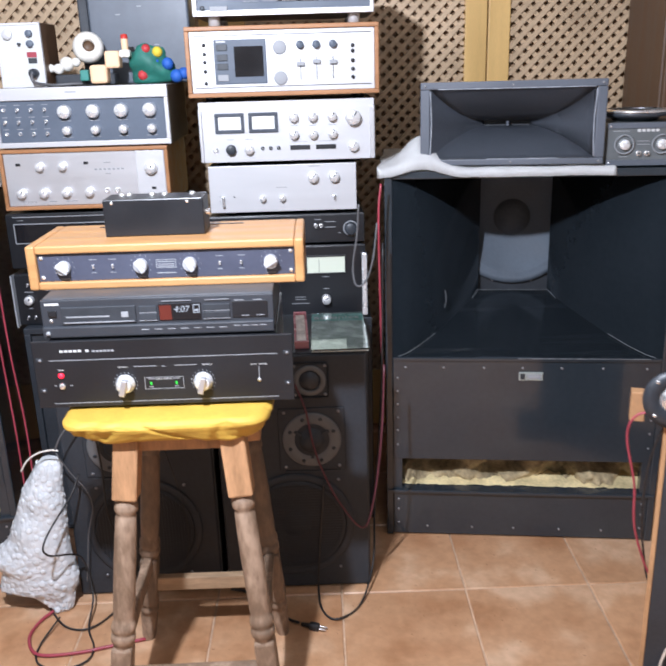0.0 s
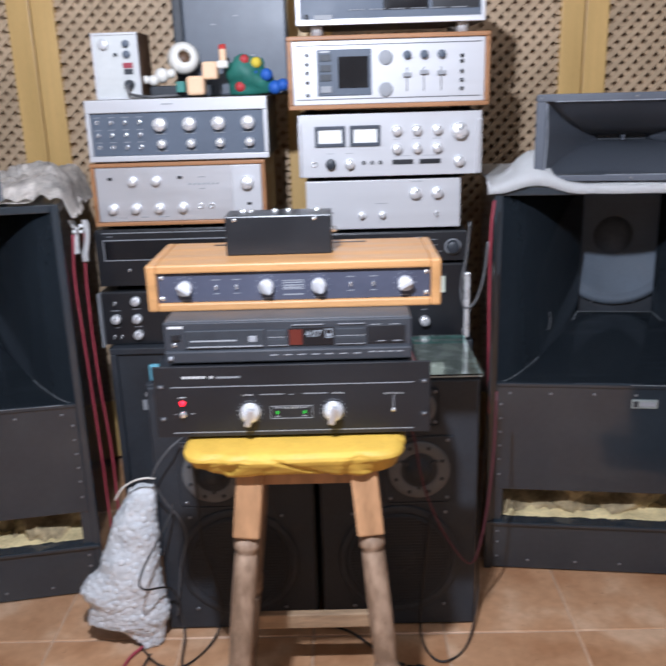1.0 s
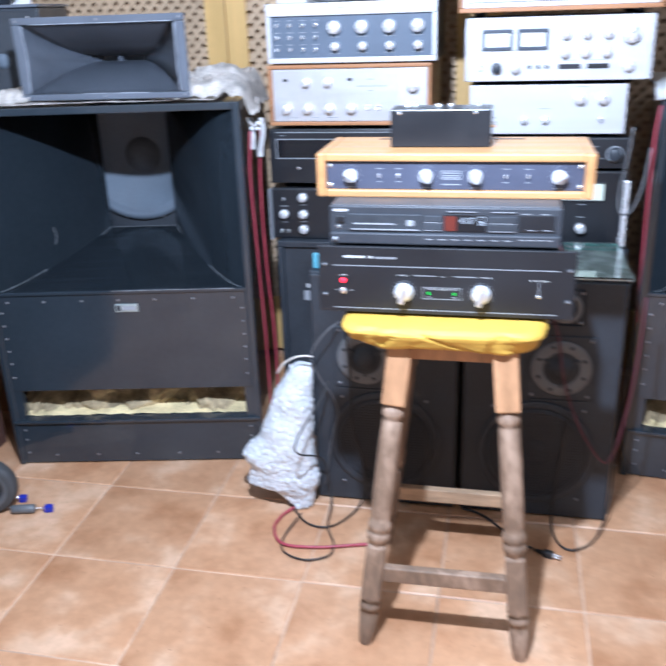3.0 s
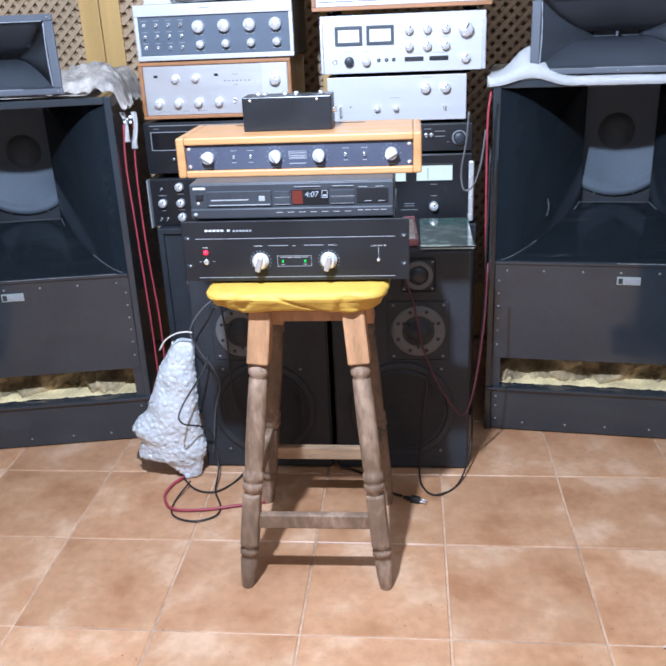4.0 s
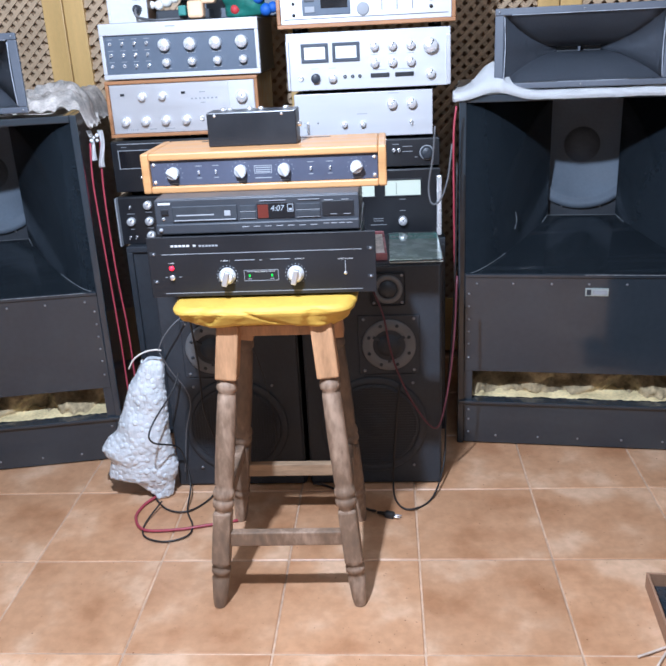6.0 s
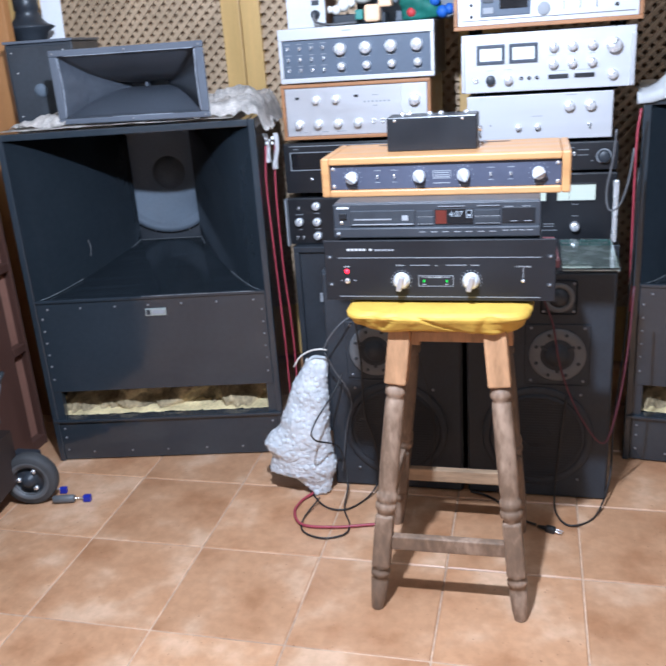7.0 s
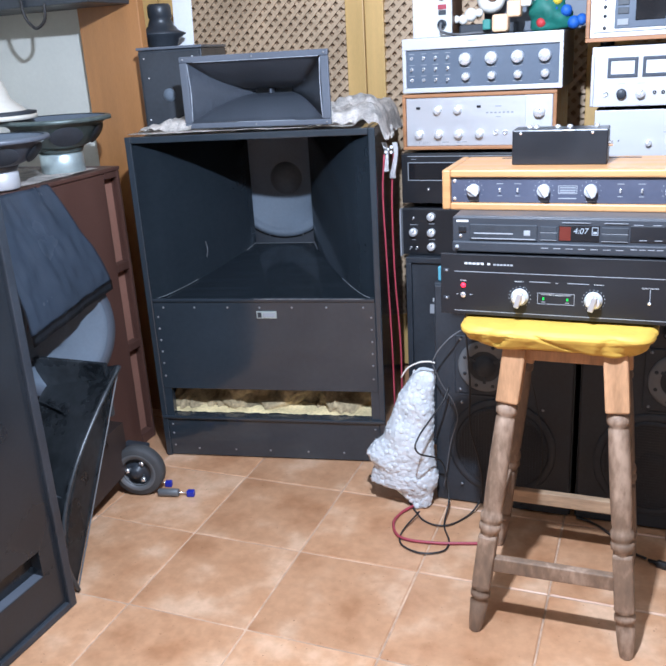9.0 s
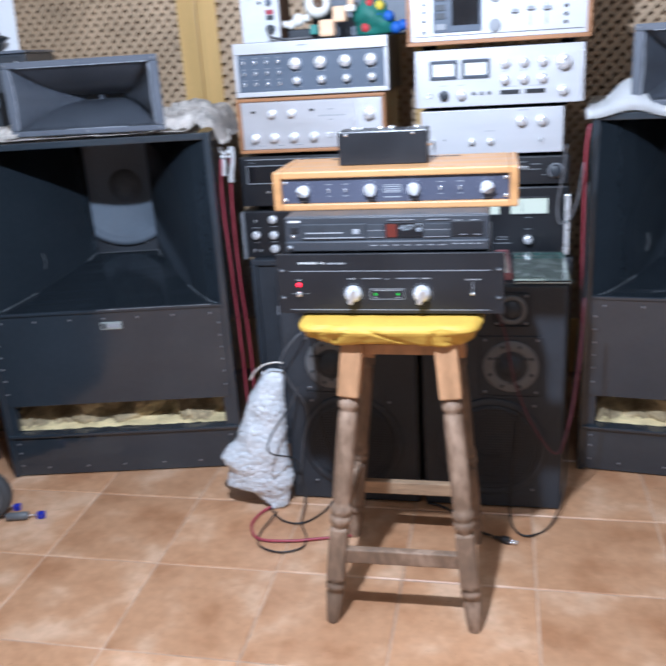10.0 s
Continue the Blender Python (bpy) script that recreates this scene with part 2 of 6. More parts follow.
def knob_bm(x, z, r, h, y=0.0, skirt=1.0, seg=20, bm=None):
    prof = [(r * skirt, 0), (r * skirt, h * 0.25), (r, h * 0.3), (r * 0.96, h * 0.92), (r * 0.86, h), (0, h)]
    return lathe(prof, seg, Matrix.Translation((x, y, z)) @ FRONT, bm)


def sweep(points, r, seg=7, steps=6, bm=None):
    """A round cable through a few points, smoothed."""
    pts = [Vector(p) for p in points]
    ext = [2 * pts[0] - pts[1], *pts, 2 * pts[-1] - pts[-2]]
    line = []
    for a, b_, c, d in zip(ext, ext[1:], ext[2:], ext[3:]):
        for k in range(steps):
            t = k / steps
            line.append(0.5 * ((2 * b_) + (c - a) * t + (2 * a - 5 * b_ + 4 * c - d) * t * t + (3 * b_ - a - 3 * c + d) * t ** 3))
    line.append(pts[-1])
    b = bmesh.new()
    up = Vector((0.31, 0.22, 0.93)).normalized()
    rings = []
    for i, p in enumerate(line):
        d = (line[min(i + 1, len(line) - 1)] - line[max(i - 1, 0)]).normalized()
        u = d.cross(up)
        u = u.normalized() if u.length > 1e-4 else Vector((1, 0, 0))
        v = d.cross(u).normalized()
        rings.append([b.verts.new(p + r * (math.cos(2 * math.pi * k / seg) * u + math.sin(2 * math.pi * k / seg) * v)) for k in range(seg)])
    for lo, hi in zip(rings, rings[1:]):
        for k in range(seg):
            f = b.faces.new((lo[k], lo[(k + 1) % seg], hi[(k + 1) % seg], hi[k]))
            f.smooth = True
    b.faces.new(rings[0][::-1])
    b.faces.new(rings[-1])
    bmesh.ops.recalc_face_normals(b, faces=b.faces[:])
    return join(bm, b)


def cable(name, points, r, mat, label, category="cable"):
    return solid(name, sweep(points, r), mat, Matrix(), label, category)


def frame_bm(x0, x1, z0, z1, w, y0, y1, bevel=0.0, bm=None, wt=None, wb=None):
    """A rectangular frame in the xz plane, between depths y0 and y1."""
    wt, wb = w if wt is None else wt, w if wb is None else wb
    bm = box(x0, x1, y0, y1, z1 - wt, z1, bevel, bm)
    bm = box(x0, x1, y0, y1, z0, z0 + wb, bevel, bm)
    bm = box(x0, x0 + w, y0, y1, z0 + wb, z1 - wt, bevel, bm)
    return box(x1 - w, x1, y0, y1, z0 + wb, z1 - wt, bevel, bm)


def grid_sheet(fn, nu, nv, smooth_on=True):
    """A sheet of nu x nv faces from a function of (u, v) in 0..1."""
    b = bmesh.new()
    vs = [[b.verts.new(fn(i / nu, j / nv)) for j in range(nv + 1)] for i in range(nu + 1)]
    for i in range(nu):
        for j in range(nv):
            f = b.faces.new((vs[i][j], vs[i + 1][j], vs[i + 1][j + 1], vs[i][j + 1]))
            f.smooth = smooth_on
    return b


def thicken(b, t):
    geom = bmesh.ops.solidify(b, geom=b.faces[:], thickness=t)
    bmesh.ops.recalc_face_normals(b, faces=b.faces[:])
    return b


def text_bm(words, size, x, y, z, align="LEFT", thick=0.0006):
    """Raised lettering that faces -y, as a mesh."""
    cu = bpy.data.curves.new("lettering", "FONT")
    cu.body, cu.size, cu.align_x, cu.extrude = words, size, align, thick
    ob = bpy.data.objects.new("lettering", cu)
    scene.collection.objects.link(ob)
    me = bpy.data.meshes.new_from_object(ob.evaluated_get(bpy.context.evaluated_depsgraph_get()))
    b = bmesh.new()
    b.from_mesh(me)
    bpy.data.objects.remove(ob)
    bpy.data.meshes.remove(me)
    bpy.data.curves.remove(cu)
    bmesh.ops.transform(b, matrix=Matrix.Translation((x, y, z)) @ FRONT, verts=b.verts[:])
    return b

# ---- the room ----
XL, XR, YN, YB, HC = -1.75, 2.75, 3.42, -1.6, 2.5


def wall(name, x0, x1, y0, y1, z0, z1, mat, label):
    return solid(name, box(x0, x1, y0, y1, z0, z1), mat, Matrix(), label, "wall", kind="structure")


wall("wall_north", XL - 0.1, XR + 0.1, YN, YN + 0.1, 0, HC, CLOSET, "brown back of the closet behind lattice doors")
wall("wall_west", XL - 0.1, XL, YB, YN, 0, HC, PLASTER, "off-white plastered side wall")
# unseen closing walls, kept dark to hold down the fill light
wall("wall_east", XR, XR + 0.1, YB, YN, 0, HC, DIMWALL, "unseen side wall, added in dull brown to cut bounced light")
wall("wall_south", XL - 0.1, XR + 0.1, YB - 0.1, YB, 0, HC, DIMWALL, "unseen wall behind, added in dull brown to cut bounced light")
wall("ceiling", XL - 0.1, XR + 0.1, YB - 0.1, YN + 0.1, HC, HC + 0.1, CEIL, "unseen ceiling, added in dull grey-brown to cut bounced light")
floor = solid("floor", box(XL - 0.1, XR + 0.1, YB - 0.1, YN + 0.1, -0.1, -0.003), GROUT, Matrix(), "floor of square terracotta tiles with pale joints", "floor", kind="structure")

# ---- lattice closet doors along the north wall ----
DOOR_W, DOOR_Y, DOOR_TOP = 0.876, 3.25, 2.1


def lattice_bm(x0, x1, z0, z1, y, pitch=0.042, w=0.0150, t=0.007):
    """Two crossing layers of thin diagonal strips, cut to the panel."""
    b = bmesh.new()
    for sign, yy in ((1, y), (-1, y + t)):
        k = x0 - (z1 - z0)
        while k < x1 + (z1 - z0):
            pts = []
            for off in (-w * 0.707, w * 0.707):
                # the line x = k + sign * (z - zc)
                zs = z0 if sign > 0 else z1
                xa, za, xb, zb = k + off, zs, k + off + (z1 - z0), (z1 if sign > 0 else z0)
                ta, tb = max(0, (x0 - xa) / (xb - xa)), min(1, (x1 - xa) / (xb - xa))
                pts.append((ta, tb, xa, za, xb, zb))
            ta, tb = max(p[0] for p in pts), min(p[1] for p in pts)
            if tb - ta > 0.01:
                c = []
                for p in pts:
                    c.append([(p[2] + (p[4] - p[2]) * q, p[3] + (p[5] - p[3]) * q) for q in (ta, tb)])
                q4 = [c[0][0], c[0][1], c[1][1], c[1][0]]
                lo = [b.verts.new((x, yy, z)) for x, z in q4]
                hi = [b.verts.new((x, yy + t, z)) for x, z in q4]
                b.faces.new(lo)
                b.faces.new(hi[::-1])
                for i in range(4):
                    b.faces.new((lo[i], hi[i], hi[(i + 1) % 4], lo[(i + 1) % 4]))
            k += pitch
    bmesh.ops.recalc_face_normals(b, faces=b.faces[:])
    return b


def lattice_door(x0):
    d = thing("closet_door", pose(x0, DOOR_Y, 0.02), "closed yellow pine closet door with a diagonal wooden lattice panel", "closet door", "closet doors")
    s = 0.075
    part("stile", box(0.002, s, 0, 0.03, 0, DOOR_TOP, 0.003), STILE, d)
    part("stile", box(DOOR_W - s, DOOR_W - 0.002, 0, 0.03, 0, DOOR_TOP, 0.003), STILE, d)
    part("rail", box(s, DOOR_W - s, 0.001, 0.029, 0, 0.22, 0.003), STILE, d)
    part("rail", box(s, DOOR_W - s, 0.001, 0.029, DOOR_TOP - 0.1, DOOR_TOP, 0.003), STILE, d)
    lat = part("lattice_panel", lattice_bm(s - 0.01, DOOR_W - s + 0.01, 0.21, DOOR_TOP - 0.09, 0.008), LATTICE, d, "tan diagonal wooden lattice")
    lat["kind"] = "stuff"
    part("backing_board", box(s - 0.008, DOOR_W - s + 0.008, 0.040, 0.046, 0.2, DOOR_TOP - 0.08), CLOSET, d, "plain brown board behind the lattice")
    return d


for i in range(-1, 3):
    lattice_door(-0.499 + i * DOOR_W)
solid("trim", box(XL, -1.377, DOOR_Y, DOOR_Y + 0.05, 0, DOOR_TOP + 0.12), STILE, Matrix(), "yellow pine closet frame post", "trim", kind="structure")
solid("trim", box(2.131, XR, DOOR_Y, DOOR_Y + 0.05, 0, DOOR_TOP + 0.12), STILE, Matrix(), "yellow pine closet frame post", "trim", kind="structure")
solid("trim", box(-1.375, 2.129, DOOR_Y, DOOR_Y + 0.05, DOOR_TOP + 0.03, HC), STILE, Matrix(), "yellow pine closet head panel", "trim", kind="structure")

# ---- horn-loaded bass cabinets ----
CW, CH, CD = 0.762, 1.07, 0.61


def bolt_bm(x, y, z, r=0.0045):
    return lathe([(r, 0), (r * 0.8, r * 0.5), (0, r * 0.6)], 8, Matrix.Translation((x, y, z)) @ FRONT)


def bass_cabinet(m, label):
    """Black cabinet: a flared horn mouth above, a removable panel and an open slot with glass wool below."""
    c = thing("bass_cabinet", m, label, "loudspeaker", "large bass cabinets")
    t = 0.02
    part("side", box(0, t, 0, CD, 0, CH, 0.003), BLACKGLOSS, c)
    part("side", box(CW - t, CW, 0, CD, 0, CH, 0.003), BLACKGLOSS, c)
    part("top", box(t, CW - t, 0, CD, CH - t, CH, 0.003), BLACKGLOSS, c)
    part("bottom", box(t, CW - t, 0.03, CD, 0.004, 0.02), BLACK, c)
    part("back", box(t, CW - t, CD - t, CD - 0.001, 0.02, CH - t), BLACK, c)
    part("plinth_board", box(t, CW - t, 0.004, 0.024, 0.004, 0.142, 0.002), BLACKGLOSS, c)
    part("ledge", box(0.004, CW - 0.004, -0.006, 0.05, 0.142, 0.152, 0.002), BLACKGLOSS, c)
    part("access_panel", box(t, CW - t, 0.003, 0.022, 0.25, 0.552, 0.002), BLACKGLOSS, c, "glossy black screwed-on panel")
    part("post", box(t, 0.045, 0.006, 0.03, 0.152, 0.25), BLACKGLOSS, c)
    part("post", box(CW - 0.045, CW - t, 0.006, 0.03, 0.152, 0.25), BLACKGLOSS, c)
    # horn flare: curved side walls, sloped floor
    D, tw = 0.36, 0.105
    xm = CW / 2
    zf, zt = 0.556, 0.655

    def side(s):
        def fn(u, v):
            k = u ** 0.72
            half = (CW / 2 - t) * (1 - k) + tw * k
            return (xm + s * half, 0.006 + D * u, (zf + (zt - zf) * u) + v * (CH - t - zf - (zt - zf) * u))
        return fn
    for s in (-1, 1):
        part("horn_wall", thicken(grid_sheet(side(s), 14, 1), 0.01), BLACKGLOSS, c)

    def ramp(u, v):
        k = u ** 0.72
        half = (CW / 2 - t) * (1 - k) + tw * k
        return (xm + (2 * v - 1) * half, 0.004 + D * u, zf + (zt - zf) * u)
    part("horn_floor", thicken(grid_sheet(ramp, 14, 2), 0.012), BLACKGLOSS, c)
    part("lip", box(t, CW - t, -0.002, 0.012, 0.552, 0.562, 0.002), BLACKGLOSS, c)
    zc = 0.868
    for x0, x1, z0, z1 in ((t, xm - 0.172, 0.56, CH - t), (xm + 0.172, CW - t, 0.56, CH - t), (xm - 0.172, xm + 0.172, 0.56, zc - 0.172)):
        part("baffle", box(x0, x1, D + 0.036, D + 0.05, z0, z1), BLACKMAT, c)
    rb = lathe([(0.17, 0), (0.25, 0)], 40, Matrix.Translation((xm, D + 0.038, zc)) @ FRONT)
    for v in rb.verts:
        v.co.z = min(v.co.z, CH - t - 0.002)
    part("mounting_ring", rb, BLACKMAT, c)
    for x in (xm - 0.06, xm + 0.06):
        part("bolt", bolt_bm(x, D + 0.034, 0.678, 0.004), SCREW, c)
    # thin pale lines paint the glints on the flare's worn glue joints and lip
    part("joint_glint", sweep([(xm - tw, D + 0.005, zt), (xm, D + 0.005, zt), (xm + tw, D + 0.005, zt)], 0.0012, 5), GREYRING, c)
    for s in (-1, 1):
        edge = []
        for q in range(7):
            u = q / 18
            k = u ** 0.72
            edge.append((xm + s * ((CW / 2 - t) * (1 - k) + tw * k - 0.002), 0.004 + D * u, zf + (zt - zf) * u + 0.003))
        part("joint_glint", sweep(edge, 0.0008, 5), WEARGLINT, c, "pale worn glue joint with its glint painted in")
        part("joint_glint", sweep([(xm + s * (tw + 0.001), D + 0.003, zt + 0.002), (xm + s * (tw + 0.02), D - 0.045, zt - 0.012)], 0.0008, 5), WEARGLINT, c)
    part("joint_glint", sweep([(xm - 0.02, -0.0025, 0.5615), (xm + 0.12, -0.0025, 0.5618), (CW - 0.05, -0.0025, 0.5615)], 0.0009, 5), WEARGLINT, c)
    part("scratch", sweep([(0.165, 0.155, 0.66), (0.17, 0.157, 0.685), (0.166, 0.155, 0.712)], 0.0009, 5), WEARGLINT, c, "pale scratch in the lacquer")
    w = part("woofer", lathe([(0.196, 0), (0.196, 0.006), (0.178, 0.008), (0.172, 0.002), (0.166, 0.006), (0.160, 0.0), (0.06, -0.062), (0.052, -0.06)], 40,
                             Matrix.Translation((xm, D + 0.03, zc)) @ FRONT), CONE, c, "grey paper woofer cone")
    part("dust_cap", lathe([(0.058, -0.063), (0.048, -0.050), (0.034, -0.036), (0, -0.028)], 24, Matrix.Translation((xm, D + 0.03, zc)) @ FRONT), DUSTCAP, w, "dark domed dust cap")
    # glass wool inside the slot
    def wool(u, v):
        x = 0.022 + u * (CW - 0.044)
        return (x, 0.032 + v * 0.10, 0.153 + 0.016 * v + 0.006 * noise.noise((x * 14, v * 3, 3)) + 0.004 * noise.noise((x * 60, v * 9, 1)))
    part("glass_wool", grid_sheet(wool, 70, 10), WOOL, c, "yellow glass wool batting")

    def lump(u, v):
        x = 0.022 + u * (CW - 0.044)
        z = 0.158 + v * 0.120
        n1, n2 = noise.noise((x * 11, z * 16, 8)), noise.noise((x * 34, z * 40, 2))
        return (x, 0.070 + 0.06 * n1 + 0.045 * abs(n2) + 0.035 * v, z)
    part("glass_wool", grid_sheet(lump, 90, 16), WOOLDARK, c, "lumpy brown glass wool, darker than the front strip")
    bolts = [(x, 0.003, 0.532) for x in (0.055, 0.16, 0.27, 0.375, 0.48, 0.59, 0.705)]
    bolts += [(x, 0.003, z) for x in (0.033, CW - 0.033) for z in (0.5, 0.46, 0.42, 0.38, 0.34, 0.295)]
    bolts += [(x, 0.004, z) for x in (0.035, CW - 0.035) for z in (0.118, 0.085, 0.04)]
    bolts += [(x, 0.004, 0.03) for x in (0.12, 0.25, 0.37, 0.5, 0.62)]
    first = None
    for x, y, z in bolts:
        if first is None:
            first = part("screw", bolt_bm(0, 0, 0, 0.0038), SCREW, c)
            first.location = (x, y, z)
        else:
            o = new("screw", first.data)
            o.parent, o.location = c, (x, y, z)
    b = part("badge", box(0.365, 0.43, -0.001, 0.004, 0.497, 0.521, 0.001), PALEMETAL, c, "small silver maker's badge")
    part("badge_print", box(0.386, 0.425, -0.002, 0.0, 0.503, 0.515), GREYPRINT, b)
    part("badge_print", box(0.369, 0.381, -0.002, 0.0, 0.501, 0.517), BLACKMAT, b)
    return c


LC_YAW, RC_YAW = 10.5, -6.8
LC, RC = pose(-0.955, 2.297, 0, 0, 0, LC_YAW), pose(0.846, 2.510, 0, 0, 0, RC_YAW)
bass_cabinet(LC, "large glossy black bass cabinet with newspaper on top")
bass_cabinet(RC, "large glossy black bass cabinet with a white sheet on top")


# ---- sectoral horns on the cabinets ----
def sectoral_horn(m, label, w=0.455, h=0.205, d=0.17):
    c = thing("sectoral_horn", m, label, "horn", "sectoral horns")
    # flange
    part("flange", frame_bm(0, w, 0, h, 0.024, 0, 0.012, 0.003, wt=0.018, wb=0.016), GREYHORN, c)
    x0, x1, z0, z1 = 0.024, w - 0.024, 0.016, h - 0.018
    xm, zm = w / 2, h / 2

    zth = zm - 0.010

    def wallfn(kind):
        def fn(u, v):
            # the sides run straight in, the upper and lower walls close in a curve to a flat slot
            hw = (x1 - x0) / 2 * (1 - u) + 0.060 * u
            kz = 1 - (1 - u) ** 1.75
            zc = zm + (zth - zm) * kz
            hz = (z1 - z0) / 2 * (1 - kz) + 0.007 * kz
            if kind in ("top", "bottom"):
                return (xm + (2 * v - 1) * hw, 0.003 + d * u, zc + (hz if kind == "top" else -hz))
            return (xm + (hw if kind == "right" else -hw), 0.003 + d * u, zc + (2 * v - 1) * hz)
        return fn
    for kind in ("top", "bottom", "left", "right"):
        part("horn_wall", thicken(grid_sheet(wallfn(kind), 14, 14 if kind in ("top", "bottom") else 2), 0.004), GREYHORN, c)
    part("throat", box(xm - 0.064, xm + 0.064, d + 0.004, d + 0.09, zm - 0.03, zm + 0.03, 0.004), BLACKMAT, c)
    part("vane", box(xm - 0.003, xm + 0.003, d - 0.03, d + 0.004, zth - 0.007, zth + 0.007, 0.001), GREYHORN, c)
    # worn inner edges; the pale lines also paint the bevel's highlight
    for x, s in ((x0, 1), (x1, -1)):
        part("worn_lip_glint", sweep([(x + s * 0.001, 0.002, z0 + 0.004), (x + s * 0.004, 0.004, zm), (x + s * 0.001, 0.002, z1 - 0.004)], 0.0016, 6), HORNGLINT, c, "paint worn pale along the edge, with the lip's highlight painted in")
    part("worn_lip_glint", sweep([(x0 + 0.02, 0.001, z1 + 0.0005), (xm, 0.001, z1 + 0.0005), (x1 - 0.004, 0.001, z1 + 0.0005)], 0.0011, 6), HORNGLINT, c)
    part("worn_lip_glint", sweep([(xm - 0.06, 0.001, z0), (xm, 0.001, z0), (xm + 0.12, 0.001, z0)], 0.0010, 6), HORNGLINT, c)
    part("body", box(xm - 0.12, xm + 0.12, d - 0.06, d + 0.05, zm - 0.055, zm - 0.04, 0.004), GREYHORN, c)
    part("compression_driver", lathe([(0, 0), (0.075, 0), (0.082, 0.01), (0.082, 0.07), (0.07, 0.085), (0, 0.085)], 28, Matrix.Translation((xm, d + 0.175, zm)) @ FRONT), BLACK, c)
    part("foot", box(xm - 0.05, xm + 0.05, d - 0.04, d + 0.1, 0, zm - 0.055), BLACK, c)
    for x in (0.012, w / 2, w - 0.012):
        for z in (0.008, h - 0.009):
            o = part("screw", bolt_bm(x, 0, z, 0.0035), SCREW, c)
    return c


sectoral_horn(LC @ pose(0.187, 0.035, CH + 0.014, 0, 0, -5.5), "grey painted sectoral horn standing on newspaper")
sectoral_horn(RC @ pose(0.092, 0.012, CH + 0.012, 0, 0, -2.0), "grey painted sectoral horn standing on a white sheet")

# ---- small loudspeaker towers ----
TY, TH, TWD = 2.265, 0.668, 0.385


def ring_bm(r0, r1, t, x, z, y=0.0, seg=36, bm=None):
    return lathe([(r0, 0), (r0, t), (r0 + 0.004, t + 0.002), (r1 - 0.003, t + 0.002), (r1, t), (r1, 0)], seg, Matrix.Translation((x, y, z)) @ FRONT, bm)


def tower(m, mirror):
    c = thing("tower_loudspeaker", m, "black three-way tower loudspeaker standing on the tiled floor", "loudspeaker", "tower loudspeakers")
    s = -1 if mirror else 1
    xm = TWD / 2
    part("cabinet", box(0, TWD, 0.012, 0.335, 0, TH, 0.004), BLACK, c)
    part("baffle", box(0.004, TWD - 0.004, 0, 0.014, 0.004, TH - 0.004, 0.004), BLACKMAT, c)
    xd = xm + s * 0.048
    tw = part("tweeter", box(xd - 0.046, xd + 0.046, -0.004, 0.002, 0.554, 0.646, 0.008), BLACKMAT, c, "black tweeter plate with four screws")
    part("flange_ring", ring_bm(0.026, 0.040, 0.003, xd, 0.6, -0.004), GREYRING, tw)
    part("dome", lathe([(0.026, 0.0), (0.02, 0.008), (0.01, 0.012), (0, 0.013)], 20, Matrix.Translation((xd, -0.004, 0.6)) @ FRONT), BLACK, tw)
    part("mounting_plate", box(xd - 0.084, xd + 0.084, -0.0035, 0.001, 0.354, 0.526, 0.003), BLACKMAT, c)
    md = part("midrange", ring_bm(0.043, 0.074, 0.004, xd, 0.44, -0.003), GREYRING, c, "grey flanged midrange driver with dark cone")
    part("cone", lathe([(0.048, 0.004), (0.042, 0.008), (0.034, 0.004), (0.030, 0.010), (0.020, 0.018), (0.010, 0.022), (0, 0.023)], 28, Matrix.Translation((xd, -0.001, 0.44)) @ FRONT), BLACKMAT, md)
    for k in range(8):
        a = math.pi / 8 + k * math.pi / 4
        part("hole", lathe([(0.005, 0), (0.005, 0.0012), (0, 0.0014)], 8, Matrix.Translation((xd + 0.059 * math.cos(a), -0.0088, 0.44 + 0.061 * math.sin(a))) @ FRONT), BLACKMAT, md)
    for k in range(3):
        q = box(-0.004, 0.004, -0.0115, -0.008, 0.026, 0.05, 0.001)
        bmesh.ops.transform(q, matrix=Matrix.Translation((xd, 0, 0.44)) @ pose(0, 0, 0, 0, 60 + 120 * k, 0), verts=q.verts[:])
        part("spoke", q, BLACKMAT, md)
    wf = part("woofer", ring_bm(0.128, 0.15, 0.003, xm, 0.195, -0.001), BLACKMAT, c, "large black woofer with rubber surround")
    part("surround", lathe([(0.128, 0.004), (0.121, 0.009), (0.113, 0.004)], 40, Matrix.Translation((xm, -0.001, 0.195)) @ FRONT), BLACKMAT, wf)
    part("cone", lathe([(0.113, 0.004), (0.05, -0.012), (0.046, -0.004), (0.02, 0.006), (0, 0.008)], 40, Matrix.Translation((xm, -0.001, 0.195)) @ FRONT), BLACKMAT, wf)
    mesh = None
    for k in range(-15, 16):
        half = math.sqrt(max(0.0, 0.125 ** 2 - (k * 0.008) ** 2))
        if half > 0.01:
            mesh = box(xm + k * 0.008 - 0.0007, xm + k * 0.008 + 0.0007, -0.0125, -0.0115, 0.195 - half, 0.195 + half, 0, mesh)
            mesh = box(xm - half, xm + half, -0.0118, -0.0108, 0.195 + k * 0.008 - 0.0007, 0.195 + k * 0.008 + 0.0007, 0, mesh)
    part("grille", mesh, BLACK, wf, "black wire mesh grille")["kind"] = "stuff"
    part("trim_bar", box(xd - 0.07, xd + 0.07, -0.003, 0.001, 0.347, 0.351, 0.001), BLACK, c)
    pts = [(xd + a * 0.068, 0.44 + b * 0.075) for a in (-1, 1) for b in (-1, 1)] + [(xd + a * 0.038, 0.6 + b * 0.038) for a in (-1, 1) for b in (-1, 1)]
    pts += [(xm + a * 0.112, 0.195 + b * 0.13) for a in (-1, 1) for b in (-1, 1)]
